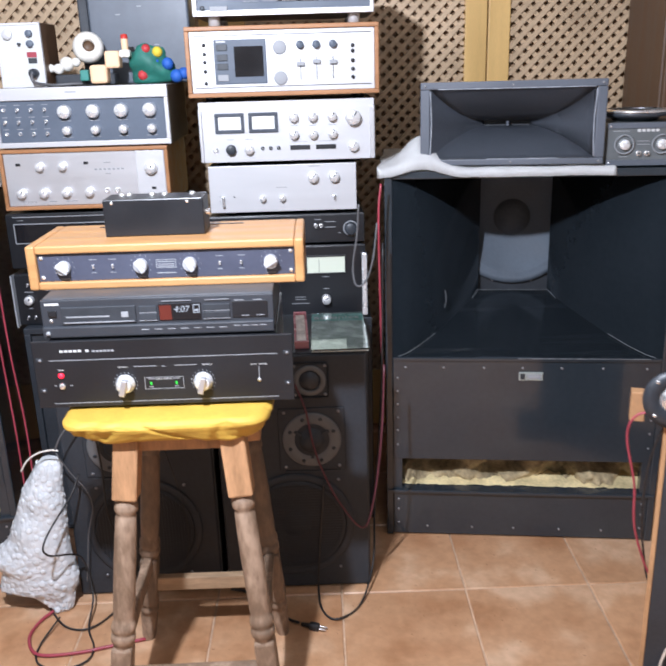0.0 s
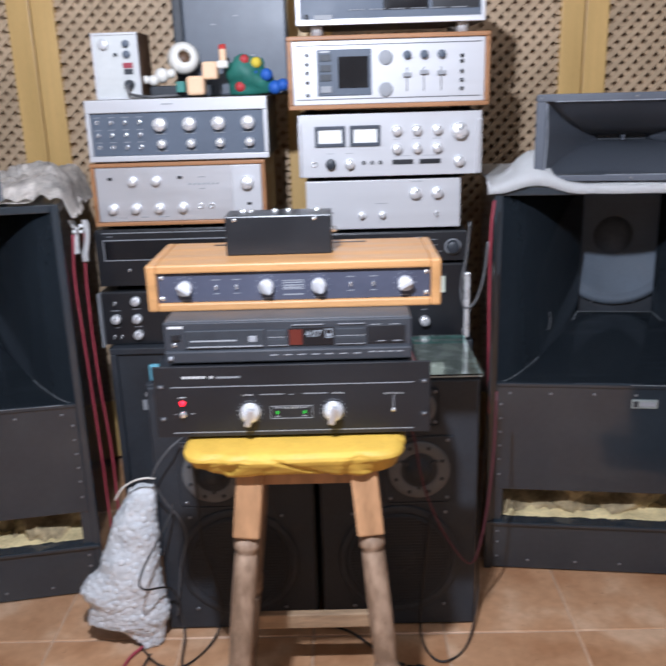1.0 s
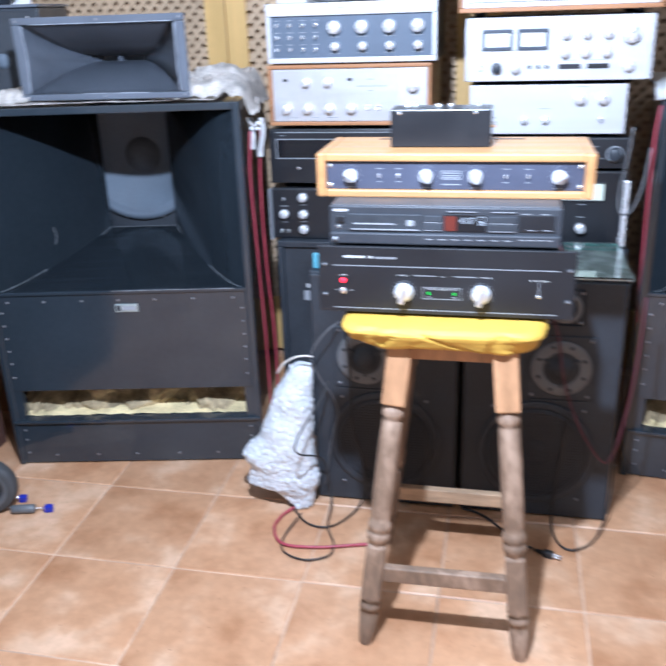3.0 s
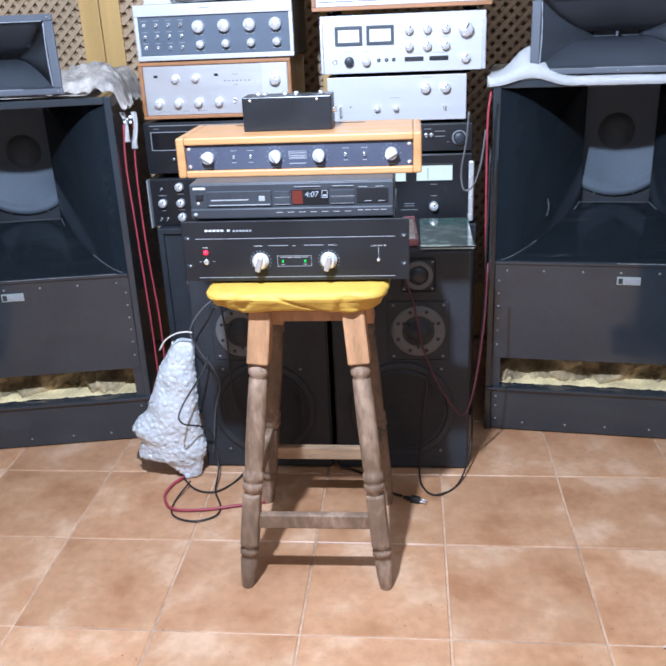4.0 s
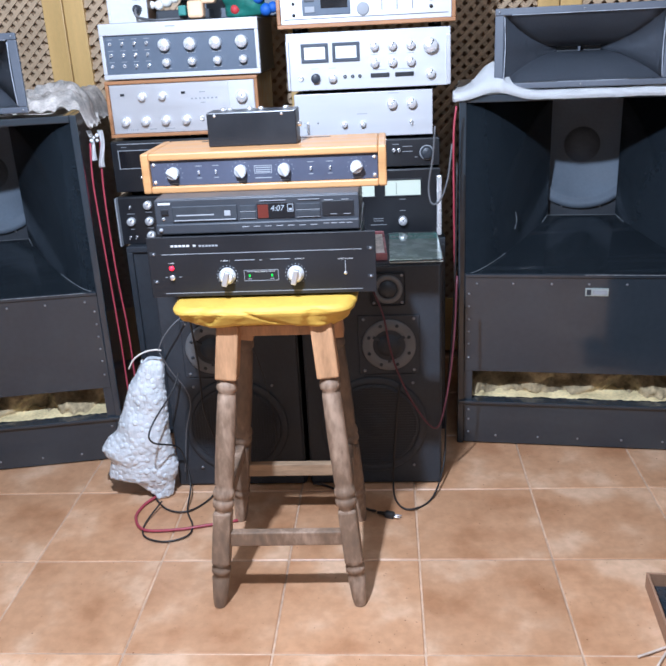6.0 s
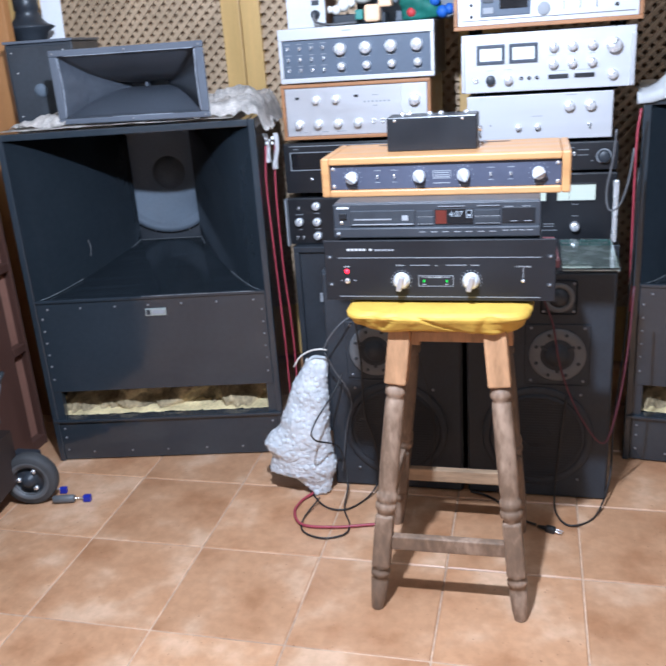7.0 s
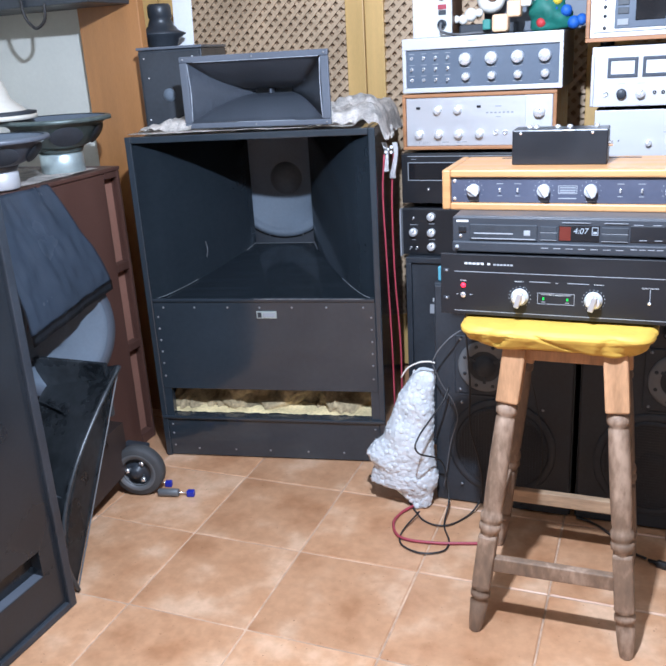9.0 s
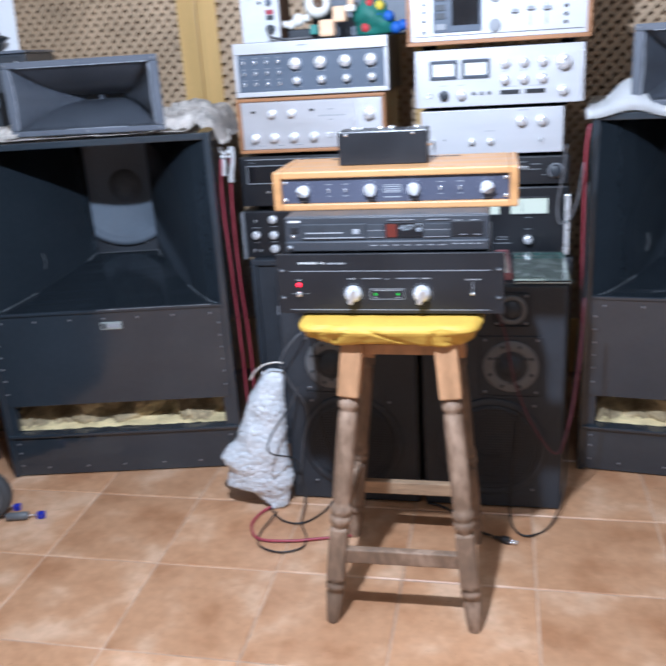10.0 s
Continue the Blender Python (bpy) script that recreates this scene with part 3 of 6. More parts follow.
    for x, z in pts:
        part("screw", bolt_bm(x, -0.004, z, 0.0046), SCREW, c)
    return c


tower(pose(0.0, TY, 0), True)
tower(pose(0.397, TY, 0), False)


def rear_speaker(x0, x1, label):
    c = thing("rear_loudspeaker", pose(x0, 2.62, 0), label, "loudspeaker", "rear loudspeakers")
    w = x1 - x0
    part("cabinet", box(0, w, 0, 0.37, 0, 0.65, 0.004), BLACK, c)
    part("front_rim", frame_bm(0.0, w, 0.0, 0.65, 0.018, -0.014, 0.0, 0.002), BLACK, c)
    part("grille", box(0.019, w - 0.019, -0.004, 0.0005, 0.019, 0.631), BLACKMAT, c)
    if x0 < 0:
        part("label_plate", box(0.085, 0.125, -0.006, -0.0035, 0.505, 0.517), WHITE, c, "white printed label")
        part("label_plate", box(0.075, 0.125, -0.006, -0.0035, 0.465, 0.495), GREYPRINT, c, "grey printed label")
    return c


rear_speaker(-0.175, 0.27, "dark loudspeaker box carrying the amplifier stack")
rear_speaker(0.36, 0.815, "black loudspeaker box carrying the amplifier stack")

# ---- stool ----
def stool():
    c = thing("wooden_stool", pose(0.39, 1.93, 0), "worn turned-leg wooden stool with a yellow cloth-covered seat", "stool")
    feet = [(-0.163, -0.2), (0.167, -0.195), (-0.172, 0.155), (0.160, 0.155)]
    tops = [(-0.095, -0.115), (0.105, -0.115), (-0.095, 0.115), (0.105, 0.115)]
    prof = [(0.014, 0), (0.017, 0.02), (0.021, 0.075), (0.016, 0.085), (0.0225, 0.09), (0.0225, 0.1), (0.0155, 0.107), (0.023, 0.115),
            (0.02, 0.125), (0.02, 0.19), (0.02, 0.24), (0.0185, 0.252), (0.0238, 0.258), (0.0248, 0.266), (0.0238, 0.273), (0.0198, 0.277), (0.024, 0.282), (0.0246, 0.289), (0.0232, 0.297), (0.0195, 0.303),
            (0.0212, 0.315), (0.0220, 0.36), (0.0222, 0.43), (0.0214, 0.50), (0.0205, 0.527), (0.0175, 0.533), (0.0228, 0.539), (0.0235, 0.546), (0.0225, 0.555), (0.0175, 0.561), (0.0175, 0.566)]
    for (fx, fy), (tx, ty) in zip(feet, tops):
        d = Vector((tx - fx, ty - fy, 0.675))
        m = Matrix.Translation((fx, fy, 0)) @ Vector((0, 0, 1)).rotation_difference(d.normalized()).to_matrix().to_4x4()
        L = d.length
        b = lathe([(r, z * L / 0.69) for r, z in prof], 18)
        bmesh.ops.transform(b, matrix=m, verts=b.verts[:])
        for v in b.verts:
            v.co.z = max(v.co.z, 0.0)
        leg = part("leg", b, STOOLWOOD, c, "turned leg, greyed and scuffed")
        s = 0.024
        q = box(-s, s, -s, s, 0.565 * L / 0.69, L, 0.004)
        bmesh.ops.transform(q, matrix=m, verts=q.verts[:])
        part("leg_block", q, STOOLPALE, leg, "square unvarnished upper end")
        q = box(-0.0208, 0.0208, -0.0208, 0.0208, 0.112 * L / 0.69, 0.247 * L / 0.69, 0.006)
        bmesh.ops.transform(q, matrix=m, verts=q.verts[:])
        part("leg_block", q, STOOLWOOD, leg, "greyed square block")

    def at(i, z):
        f, t_ = Vector((*feet[i], 0)), Vector((*tops[i], 0.675))
        return f + (t_ - f) * (z / 0.675)

    def rail(i, j, z, h, t, mat):
        a, e = at(i, z), at(j, z)
        b = box(0, (e - a).length, -t / 2, t / 2, -h / 2, h / 2, 0.003)
        ang = math.atan2(e.y - a.y, e.x - a.x)
        bmesh.ops.transform(b, matrix=Matrix.Translation(a) @ Matrix.Rotation(ang, 4, "Z"), verts=b.verts[:])
        part("stretcher", b, mat, c)
    rail(0, 1, 0.172, 0.036, 0.02, STOOLWOOD)
    rail(2, 3, 0.165, 0.036, 0.02, STOOLTAN)
    rail(0, 2, 0.235, 0.034, 0.02, STOOLWOOD)
    rail(1, 3, 0.235, 0.034, 0.02, STOOLWOOD)
    part("apron", box(-0.10, 0.11, -0.122, -0.106, 0.646, 0.670, 0.002), STOOLPALE, c)
    part("seat_board", box(-0.12, 0.125, -0.12, 0.13, 0.6675, 0.69, 0.006), STOOLPALE, c)

    # section of the wrapped cushion: share of the half width, share of the half depth, height
    shape = [(0.0, 0.0, 0.724), (0.80, 0.80, 0.725), (0.94, 0.95, 0.724), (0.99, 0.99, 0.718), (1.0, 1.0, 0.712), (0.98, 0.985, 0.705),
             (0.91, 0.955, 0.696), (0.83, 0.93, 0.687), (0.79, 0.90, 0.682), (0.72, 0.84, 0.680), (0.0, 0.0, 0.6815)]

    def puff(u, v):
        a = 2 * math.pi * u
        k = v * (len(shape) - 1)
        i = min(int(k), len(shape) - 2)
        f = k - i
        px, py, z = [p + (q - p) * f for p, q in zip(shape[i], shape[i + 1])]
        ca, sa = math.cos(a), math.sin(a)
        round_ = (abs(ca) ** 7 + abs(sa) ** 7) ** (-1 / 7)
        x, y = 0.200 * px * ca * round_, 0.170 * py * sa * round_
        side = min(1.0, k / 2) * min(1.0, (len(shape) - 1 - k) / 1.5)
        corner = max(0.0, abs(ca * sa) * 2 - 0.55) / 0.45
        w = 0.003 * noise.noise((x * 9, y * 9, z * 12)) - 0.003 * max(0.0, 1 - 9 * abs(noise.noise((x * 7 + z * 14, y * 7 - z * 10, 4.2))))
        w -= 0.006 * max(0.0, 1 - 8 * abs(noise.noise((x * 16 - z * 12, y * 16 + z * 18, 9.1)))) * (0.12 + corner)
        x, y = x + w * side * ca, y + 1.6 * w * side * sa
        if z < 0.70:
            z -= 0.007 * corner * (1.2 if ca > 0 else 0.8) + 0.003 * noise.noise((x * 16, y * 16, 2))
        return (x - 0.016, y, min(z, 0.7265))
    b = grid_sheet(puff, 160, 40)
    bmesh.ops.remove_doubles(b, verts=b.verts[:], dist=0.0004)
    bmesh.ops.recalc_face_normals(b, faces=b.faces[:])
    part("cushion", b, YELLOW, c, "padded seat wrapped in creased yellow cloth")
    return c


stool()

# ---- hi-fi apparatus: blocks ----
def case(name, x0, x1, yf, depth, z0, z1, mat, label, category="amplifier", group=""):
    """An apparatus body; its thing's origin is the lower left front corner."""
    c = thing(name, pose(x0, yf, z0), label, category, group)
    part("case", box(0, x1 - x0, 0.006, depth, 0.0, z1 - z0, 0.003), mat, c)
    return c


def plate(c, x0, x1, z0, z1, mat, y=0.0, t=0.008, name="front_panel", label="", bevel=0.0015):
    return part(name, box(x0, x1, y, y + t, z0, z1, bevel), mat, c, label)


def knob(c, x, z, r, h=0.016, mat=None, y=0.0, skirt=1.0, line=True, angle=30, name="knob", label=""):
    k = part(name, knob_bm(0, 0, r, h, 0, skirt), mat or KNOB, c, label)
    k.location = (x, y, z)
    k.rotation_euler = (0, radians(angle), 0)
    if line:
        part("pointer", box(-r * 0.09, r * 0.09, -h - 0.0006, -h + 0.0004, r * 0.1, r * 0.85), BLACKMAT, k)
    return k


def bars(c, spots, y=-0.0006, mat=None, h=0.0022, name="print"):
    """Small unreadable lettering as bars: (x, z, width)."""
    b = None
    for x, z, w in spots:
        b = box(x - w / 2, x + w / 2, y, y + 0.0012, z - h * 0.36, z + h * 0.36, 0, b)
    o = part(name, b, mat or WHITE, c)
    o["kind"] = "stuff"
    return o


def toggle(c, x, z, r=0.005, mat=None):
    t = part("toggle_switch", lathe([(r, 0), (r, 0.003), (r * 0.5, 0.0035)], 10, Matrix.Translation((x, 0, z)) @ FRONT), CHROME, c)
    part("lever", lathe([(r * 0.32, 0.002), (r * 0.45, 0.013), (0, 0.0145)], 8, Matrix.Translation((x, 0, z)) @ pose(0, 0, 0, 108, 0, 0)), mat or CHROME, t)
    return t

# ---- the apparatus on the stool ----
def power_amp():
    W, H = 0.486, 0.133
    c = thing("power_amplifier", pose(0.130, 1.834, 0.731), "black rack power amplifier with two silver knobs, switched on", "amplifier")
    part("case", box(0.03, W - 0.03, 0.006, 0.30, 0.002, H - 0.001, 0.002), APPARATUS, c)
    part("front_panel", box(0, W, 0, 0.006, 0.0, H, 0.0015), APPARATUS, c)
    part("line", box(0.03, W - 0.03, -0.0006, 0.0005, 0.0945, 0.0957), GREYPRINT, c)
    part("line", box(0.03, W - 0.03, -0.0006, 0.0005, 0.008, 0.0092), GREYPRINT, c)
    for x in (0.168, 0.315):
        k = knob(c, x, 0.045, 0.0145, 0.02, KNOB, skirt=1.25, line=False, angle=15, label="silver level knob")
        part("grip", box(-0.0055, 0.0055, -0.026, -0.015, -0.018, 0.0145, 0.002), SILVER, k)
        ticks = None
        for a in range(-140, 141, 20):
            s, q = math.sin(radians(a)), math.cos(radians(a))
            ticks = box(x + 0.022 * s - 0.0006, x + 0.022 * s + 0.0006, -0.0006, 0.0005, 0.045 + 0.022 * q - 0.0012, 0.045 + 0.022 * q + 0.0012, 0, ticks)
        part("tick_marks", ticks, GREYPRINT, c)["kind"] = "stuff"
    fr = part("indicator_frame", frame_bm(0.204, 0.278, 0.032, 0.056, 0.0009, -0.0006, 0.0006), GREYPRINT, c)
    for x in (0.216, 0.264):
        part("green_lamp", box(x - 0.0016, x + 0.0016, -0.0012, 0.001, 0.041, 0.0462), GREENLED, c, "lit green signal lamp")
    part("red_lamp", lathe([(0.005, 0), (0.0045, 0.003), (0.002, 0.0045), (0, 0.0047)], 14, Matrix.Translation((0.049, 0, 0.065)) @ FRONT), REDLED, c, "lit red power lamp")
    part("power_button", lathe([(0.006, 0), (0.006, 0.004), (0.0045, 0.005), (0, 0.0052)], 14, Matrix.Translation((0.049, 0, 0.044)) @ FRONT), CHROME, c)
    part("jack_line", box(0.4205, 0.4217, -0.0006, 0.0005, 0.048, 0.072), GREYPRINT, c)
    part("jack_screw", bolt_bm(0.421, -0.001, 0.044, 0.004), CHROME, c)
    bars(c, [(0.208, 0.0785, 0.042), (0.284, 0.0785, 0.042), (0.242, 0.0775, 0.006), (0.218, 0.0525, 0.014), (0.264, 0.0525, 0.014), (0.216, 0.0365, 0.008), (0.264, 0.0365, 0.008), (0.066, 0.045, 0.006), (0.036, 0.045, 0.004)], mat=GREYPRINT, h=0.0018)
    for words, x, z in (("POWER", 0.049, 0.0745), ("CHANNEL 1", 0.166, 0.077), ("CHANNEL 2", 0.324, 0.077), ("SIGNAL PRESENCE", 0.241, 0.0510), ("OUTPUT MONITOR", 0.421, 0.074)):
        part("lettering", text_bm(words, 0.0036, x, -0.0004, z, "CENTER", 0.0003), WHITE, c)
    # maker's name as plain marks
    lg = bars(c, [(0.055 + i * 0.0085, 0.113, 0.0065) for i in range(5)] + [(0.103, 0.113, 0.006)], h=0.006, mat=WHITE, name="logo")
    bars(c, [(0.115 + i * 0.007, 0.112, 0.0052) for i in range(6)], h=0.005, mat=GREYPRINT, name="model_mark")
    for x in (0.012, W - 0.012):
        for z in (0.036, 0.097):
            sl = part("rack_slot", box(x - 0.0065, x + 0.0065, -0.0008, 0.001, z - 0.0036, z + 0.0036, 0.0006), BLACKMAT, c)
            part("screw", bolt_bm(x + 0.001, -0.0008, z - 0.001, 0.0032), SCREW, sl)
    for x in (0.05, W - 0.05):
        for y in (0.05, 0.25):
            part("foot", lathe([(0, -0.004), (0.012, -0.004), (0.012, 0.003)], 12, Matrix.Translation((x, y, 0))), APPARATUS, c)
    return c


power_amp()


def cd_player():
    W, H = 0.428, 0.075
    c = thing("cd_player", pose(0.155, 1.846, 0.866), "dark grey compact disc player with lit display, on the amplifier", "cd player")
    GR = material("charcoal_plastic", (0.036, 0.040, 0.048), 0.36, vary=0.1, scale=8, fine=200, bump=0.04)
    GT = material("grey_metal_lid", (0.09, 0.093, 0.10), 0.4, 0.3, vary=0.1, scale=6)
    part("case", box(0, W, 0.008, 0.27, 0.0, H, 0.002), GT, c)
    part("front_panel", box(-0.001, W + 0.001, 0, 0.009, 0.002, H - 0.001, 0.002), GR, c)
    part("lower_lip", box(-0.001, W + 0.001, -0.006, 0.002, 0.002, 0.024, 0.003), GR, c)
    tr = part("disc_tray", box(0.036, 0.174, -0.003, 0.002, 0.027, 0.060, 0.0015), BLACKMAT, c, "closed disc tray")
    part("tray_line", box(0.045, 0.125, -0.0038, -0.0025, 0.040, 0.0425), GREYPRINT, tr)
    part("tray_line", box(0.040, 0.170, -0.0038, -0.0025, 0.0295, 0.0315), GREYPRINT, tr)
    part("disc_mark", box(0.147, 0.160, -0.0038, -0.0025, 0.038, 0.049, 0.001), GREYPRINT, tr)
    dp = part("display", box(0.205, 0.284, -0.0015, 0.002, 0.028, 0.061, 0.001), DARKGLASS, c, "smoked display window showing the time")
    dg = text_bm("4:07", 0.0165, 0.2335, -0.0022, 0.0445)
    for v in dg.verts:
        v.co.x += 0.16 * (v.co.z - 0.0445)
    part("digits", dg, DISPLAY, dp, "lit white digits")
    part("indicator", frame_bm(0.2695, 0.2815, 0.042, 0.058, 0.0012, -0.0024, -0.0012), DISPLAY, dp)
    part("indicator", box(0.272, 0.279, -0.0024, -0.0012, 0.045, 0.049), DISPLAY, dp)
    dp.location.x = 0.0105
    part("red_window", box(0.207, 0.229, -0.0018, -0.0012, 0.03, 0.058), material("red_filter", (0.10, 0.018, 0.012), 0.3, bump=0), dp)
    for x0, x1 in ((0.180, 0.2125), (0.2985, 0.348)):
        for z in (0.031, 0.046):
            part("button", box(x0, x1, -0.003, 0.001, z, z + 0.012, 0.001), BLACKMAT, c)
            part("button_line", box(x0, x1, -0.0034, -0.002, z - 0.0012, z - 0.0004), GREYPRINT, c)
    pn = part("mode_panel", box(0.352, 0.418, -0.002, 0.002, 0.03, 0.062, 0.001), APPARATUS, c)
    bars(c, [(0.366, 0.064, 0.018), (0.40, 0.064, 0.016), (0.376, 0.034, 0.014), (0.404, 0.034, 0.014), (0.25, 0.0665, 0.055), (0.325, 0.0665, 0.045)], y=-0.003, mat=GREYPRINT, h=0.0016)
    bars(c, [(0.19 + i * 0.024, 0.014, 0.014) for i in range(7)] + [(0.36 + i * 0.016, 0.016, 0.012) for i in range(4)], y=-0.0066, mat=GREYPRINT, h=0.002)
    bars(c, [(0.02, 0.066, 0.026)], y=-0.001, mat=WHITE, h=0.006, name="logo")
    part("power_key", box(0.012, 0.028, -0.004, 0.001, 0.043, 0.055, 0.0015), APPARATUS, c)
    part("jack", lathe([(0.0035, 0), (0.0035, 0.002), (0.0015, 0.002)], 10, Matrix.Translation((0.016, 0, 0.034)) @ FRONT), CHROME, c)
    part("volume_wheel", lathe([(0.004, 0), (0.004, 0.004), (0, 0.004)], 10, Matrix.Translation((0.01, -0.006, 0.012)) @ FRONT), GREYPRINT, c)
    return c


cd_player()


def preamp():
    W, H, D = 0.528, 0.086, 0.21
    c = thing("wood_cased_preamplifier", pose(0.115, 1.915, 0.941), "cherry-wood cased preamplifier with dark panel and white knobs", "preamplifier")
    part("side", box(0, 0.018, 0, D, 0, H, 0.004), PREWOOD, c)
    part("side", box(W - 0.018, W, 0, D, 0, H, 0.004), PREWOOD, c)
    part("top", box(0.018, W - 0.018, 0.001, D, H - 0.016, H - 0.0005, 0.003), PREWOOD, c, "oiled wooden top board")
    part("bottom", box(0.018, W - 0.018, 0.001, D, 0.0, 0.015, 0.003), PREWOOD, c)
    part("back", box(0.018, W - 0.018, D - 0.006, D - 0.001, 0.015, H - 0.016), APPARATUS, c)
    part("vent_slot", box(0.1, 0.4, D - 0.035, D - 0.027, H - 0.0007, H + 0.0005), APPARATUS, c)
    p0 = part("front_panel", box(0.019, W - 0.019, 0.009, 0.014, 0.0155, H - 0.0165, 0.0005), PREPANEL, c, "dark blue-grey control panel")
    for x, a in ((0.068, -55), (0.215, -35), (0.309, -30), (0.464, 60)):
        k = knob(c, x, 0.042, 0.0132, 0.015, WHITEAL, y=0.009, line=False, angle=a, label="white control knob")
        part("grip", box(-0.005, 0.005, -0.021, -0.012, -0.0132, 0.0132, 0.002), WHITEAL, k)
        ticks = None
        for q in range(-150, 151, 30):
            s, w = math.sin(radians(q)), math.cos(radians(q))
            ticks = box(x + 0.02 * s - 0.0005, x + 0.02 * s + 0.0005, 0.0083, 0.0095, 0.042 + 0.02 * w - 0.001, 0.042 + 0.02 * w + 0.001, 0, ticks)
        part("tick_marks", ticks, GREYPRINT, c)["kind"] = "stuff"
    for x in (0.124, 0.161, 0.366, 0.407):
        t = part("slide_switch", box(x - 0.002, x + 0.002, 0.0045, 0.0095, 0.038, 0.046, 0.0008), CHROME, c)
    bars(c, [(x, 0.0555, 0.014) for x in (0.124, 0.161, 0.366, 0.407)] + [(x, 0.03, 0.01) for x in (0.124, 0.161, 0.366, 0.407)] + [(x, 0.0195, 0.018) for x in (0.068, 0.215, 0.309, 0.464)], y=0.0084, mat=GREYPRINT, h=0.0016)
    part("logo", frame_bm(0.244, 0.282, 0.035, 0.052, 0.0012, 0.0083, 0.0095), GREYPRINT, c)
    bars(c, [(0.263, 0.0475, 0.032), (0.263, 0.0425, 0.032), (0.263, 0.0385, 0.032), (0.263, 0.0255, 0.036)], y=0.0084, mat=GREYPRINT, h=0.0026)
    for x in (0.026, W - 0.026):
        for z in (0.023, 0.061):
            part("screw", bolt_bm(x, 0.009, z, 0.0045), CHROME, c)
    return c


preamp()


def small_box():
    c = thing("small_black_box", pose(0.253, 1.985, 1.027), "small black metal box with chrome sockets on the wooden preamplifier", "electronic box")
    part("body", box(0, 0.196, 0, 0.075, 0, 0.073, 0.0025), APPARATUS, c)
    for x in (0.018, 0.165):
        part("screw", bolt_bm(x, -0.0005, 0.066, 0.0035), CHROME, c)
    for i, x in enumerate((0.03, 0.045, 0.09, 0.115, 0.17)):
        part("socket", lathe([(0.006, 0), (0.006, 0.005), (0.004, 0.006), (0.003, 0.003)], 12, Matrix.Translation((x, 0.045, 0.073))), CHROME, c)
    part("side_socket", lathe([(0.006, 0), (0.006, 0.008), (0.003, 0.009)], 12, Matrix.Translation((0.196, 0.03, 0.04)) @ pose(0, 0, 0, 0, 90, 0)), CHROME, c)
    return c


small_box()

# ---- left stack of apparatus, behind the towers ----
RY = 2.64


def black_preamp_left():
    W, H = 0.465, 0.15
    c = case("black_amplifier", -0.195, 0.27, RY, 0.3, 0.65, 0.80, APPARATUS, "black integrated amplifier with small silver knobs in the stack")
    plate(c, 0.003, W, 0.002, H - 0.003, APPARATUS)
    for x, z in ((0.04, 0.075), (0.098, 0.125), (0.098, 0.075), (0.098, 0.03)):
        knob(c, x, z, 0.013, 0.016)
    for x, z in ((0.04, 0.12), (0.03, 0.025), (0.05, 0.025)):
        toggle(c, x, z, 0.004)
    bars(c, [(0.04, 0.098, 0.025), (0.04, 0.05, 0.012), (0.098, 0.102, 0.02), (0.098, 0.052, 0.02)], mat=GREYPRINT)
    part("edge", box(0.0, 0.004, -0.02, 0.006, 0, H), GREYPRINT, c)


def tuner_left():
    W, H = 0.46, 0.155
    c = case("black_tuner", -0.19, 0.27, RY, 0.3, 0.815, 0.97, APPARATUS, "black tuner with a wide dark dial window in the stack", "tuner")
    plate(c, 0, W, 0.002, H - 0.003, APPARATUS)
    part("dial_window", box(0.024, 0.42, -0.003, 0.001, 0.075, 0.125, 0.001), DARKGLASS, c)
    part("window_frame", frame_bm(0.021, 0.423, 0.072, 0.128, 0.0018, -0.004, 0.001), GREYPRINT, c)
    part("power_button", lathe([(0.0045, 0), (0.0045, 0.004), (0, 0.004)], 10, Matrix.Translation((0.085, 0, 0.045)) @ FRONT), CHROME, c)
    bars(c, [(0.04, 0.137, 0.016), (0.2, 0.03, 0.03)], mat=GREYPRINT)
    part("light_line", box(0.02, 0.44, -0.001, 0.001, 0.145, 0.147), GREYPRINT, c)
    for x in (0.05, W - 0.05):
        part("foot", lathe([(0, -0.0145), (0.016, -0.0145), (0.016, 0.001)], 14, Matrix.Translation((x, 0.05, 0))), APPARATUS, c)
        part("foot", lathe([(0, -0.0145), (0.016, -0.0145), (0.016, 0.001)], 14, Matrix.Translation((x, 0.25, 0))), APPARATUS, c)


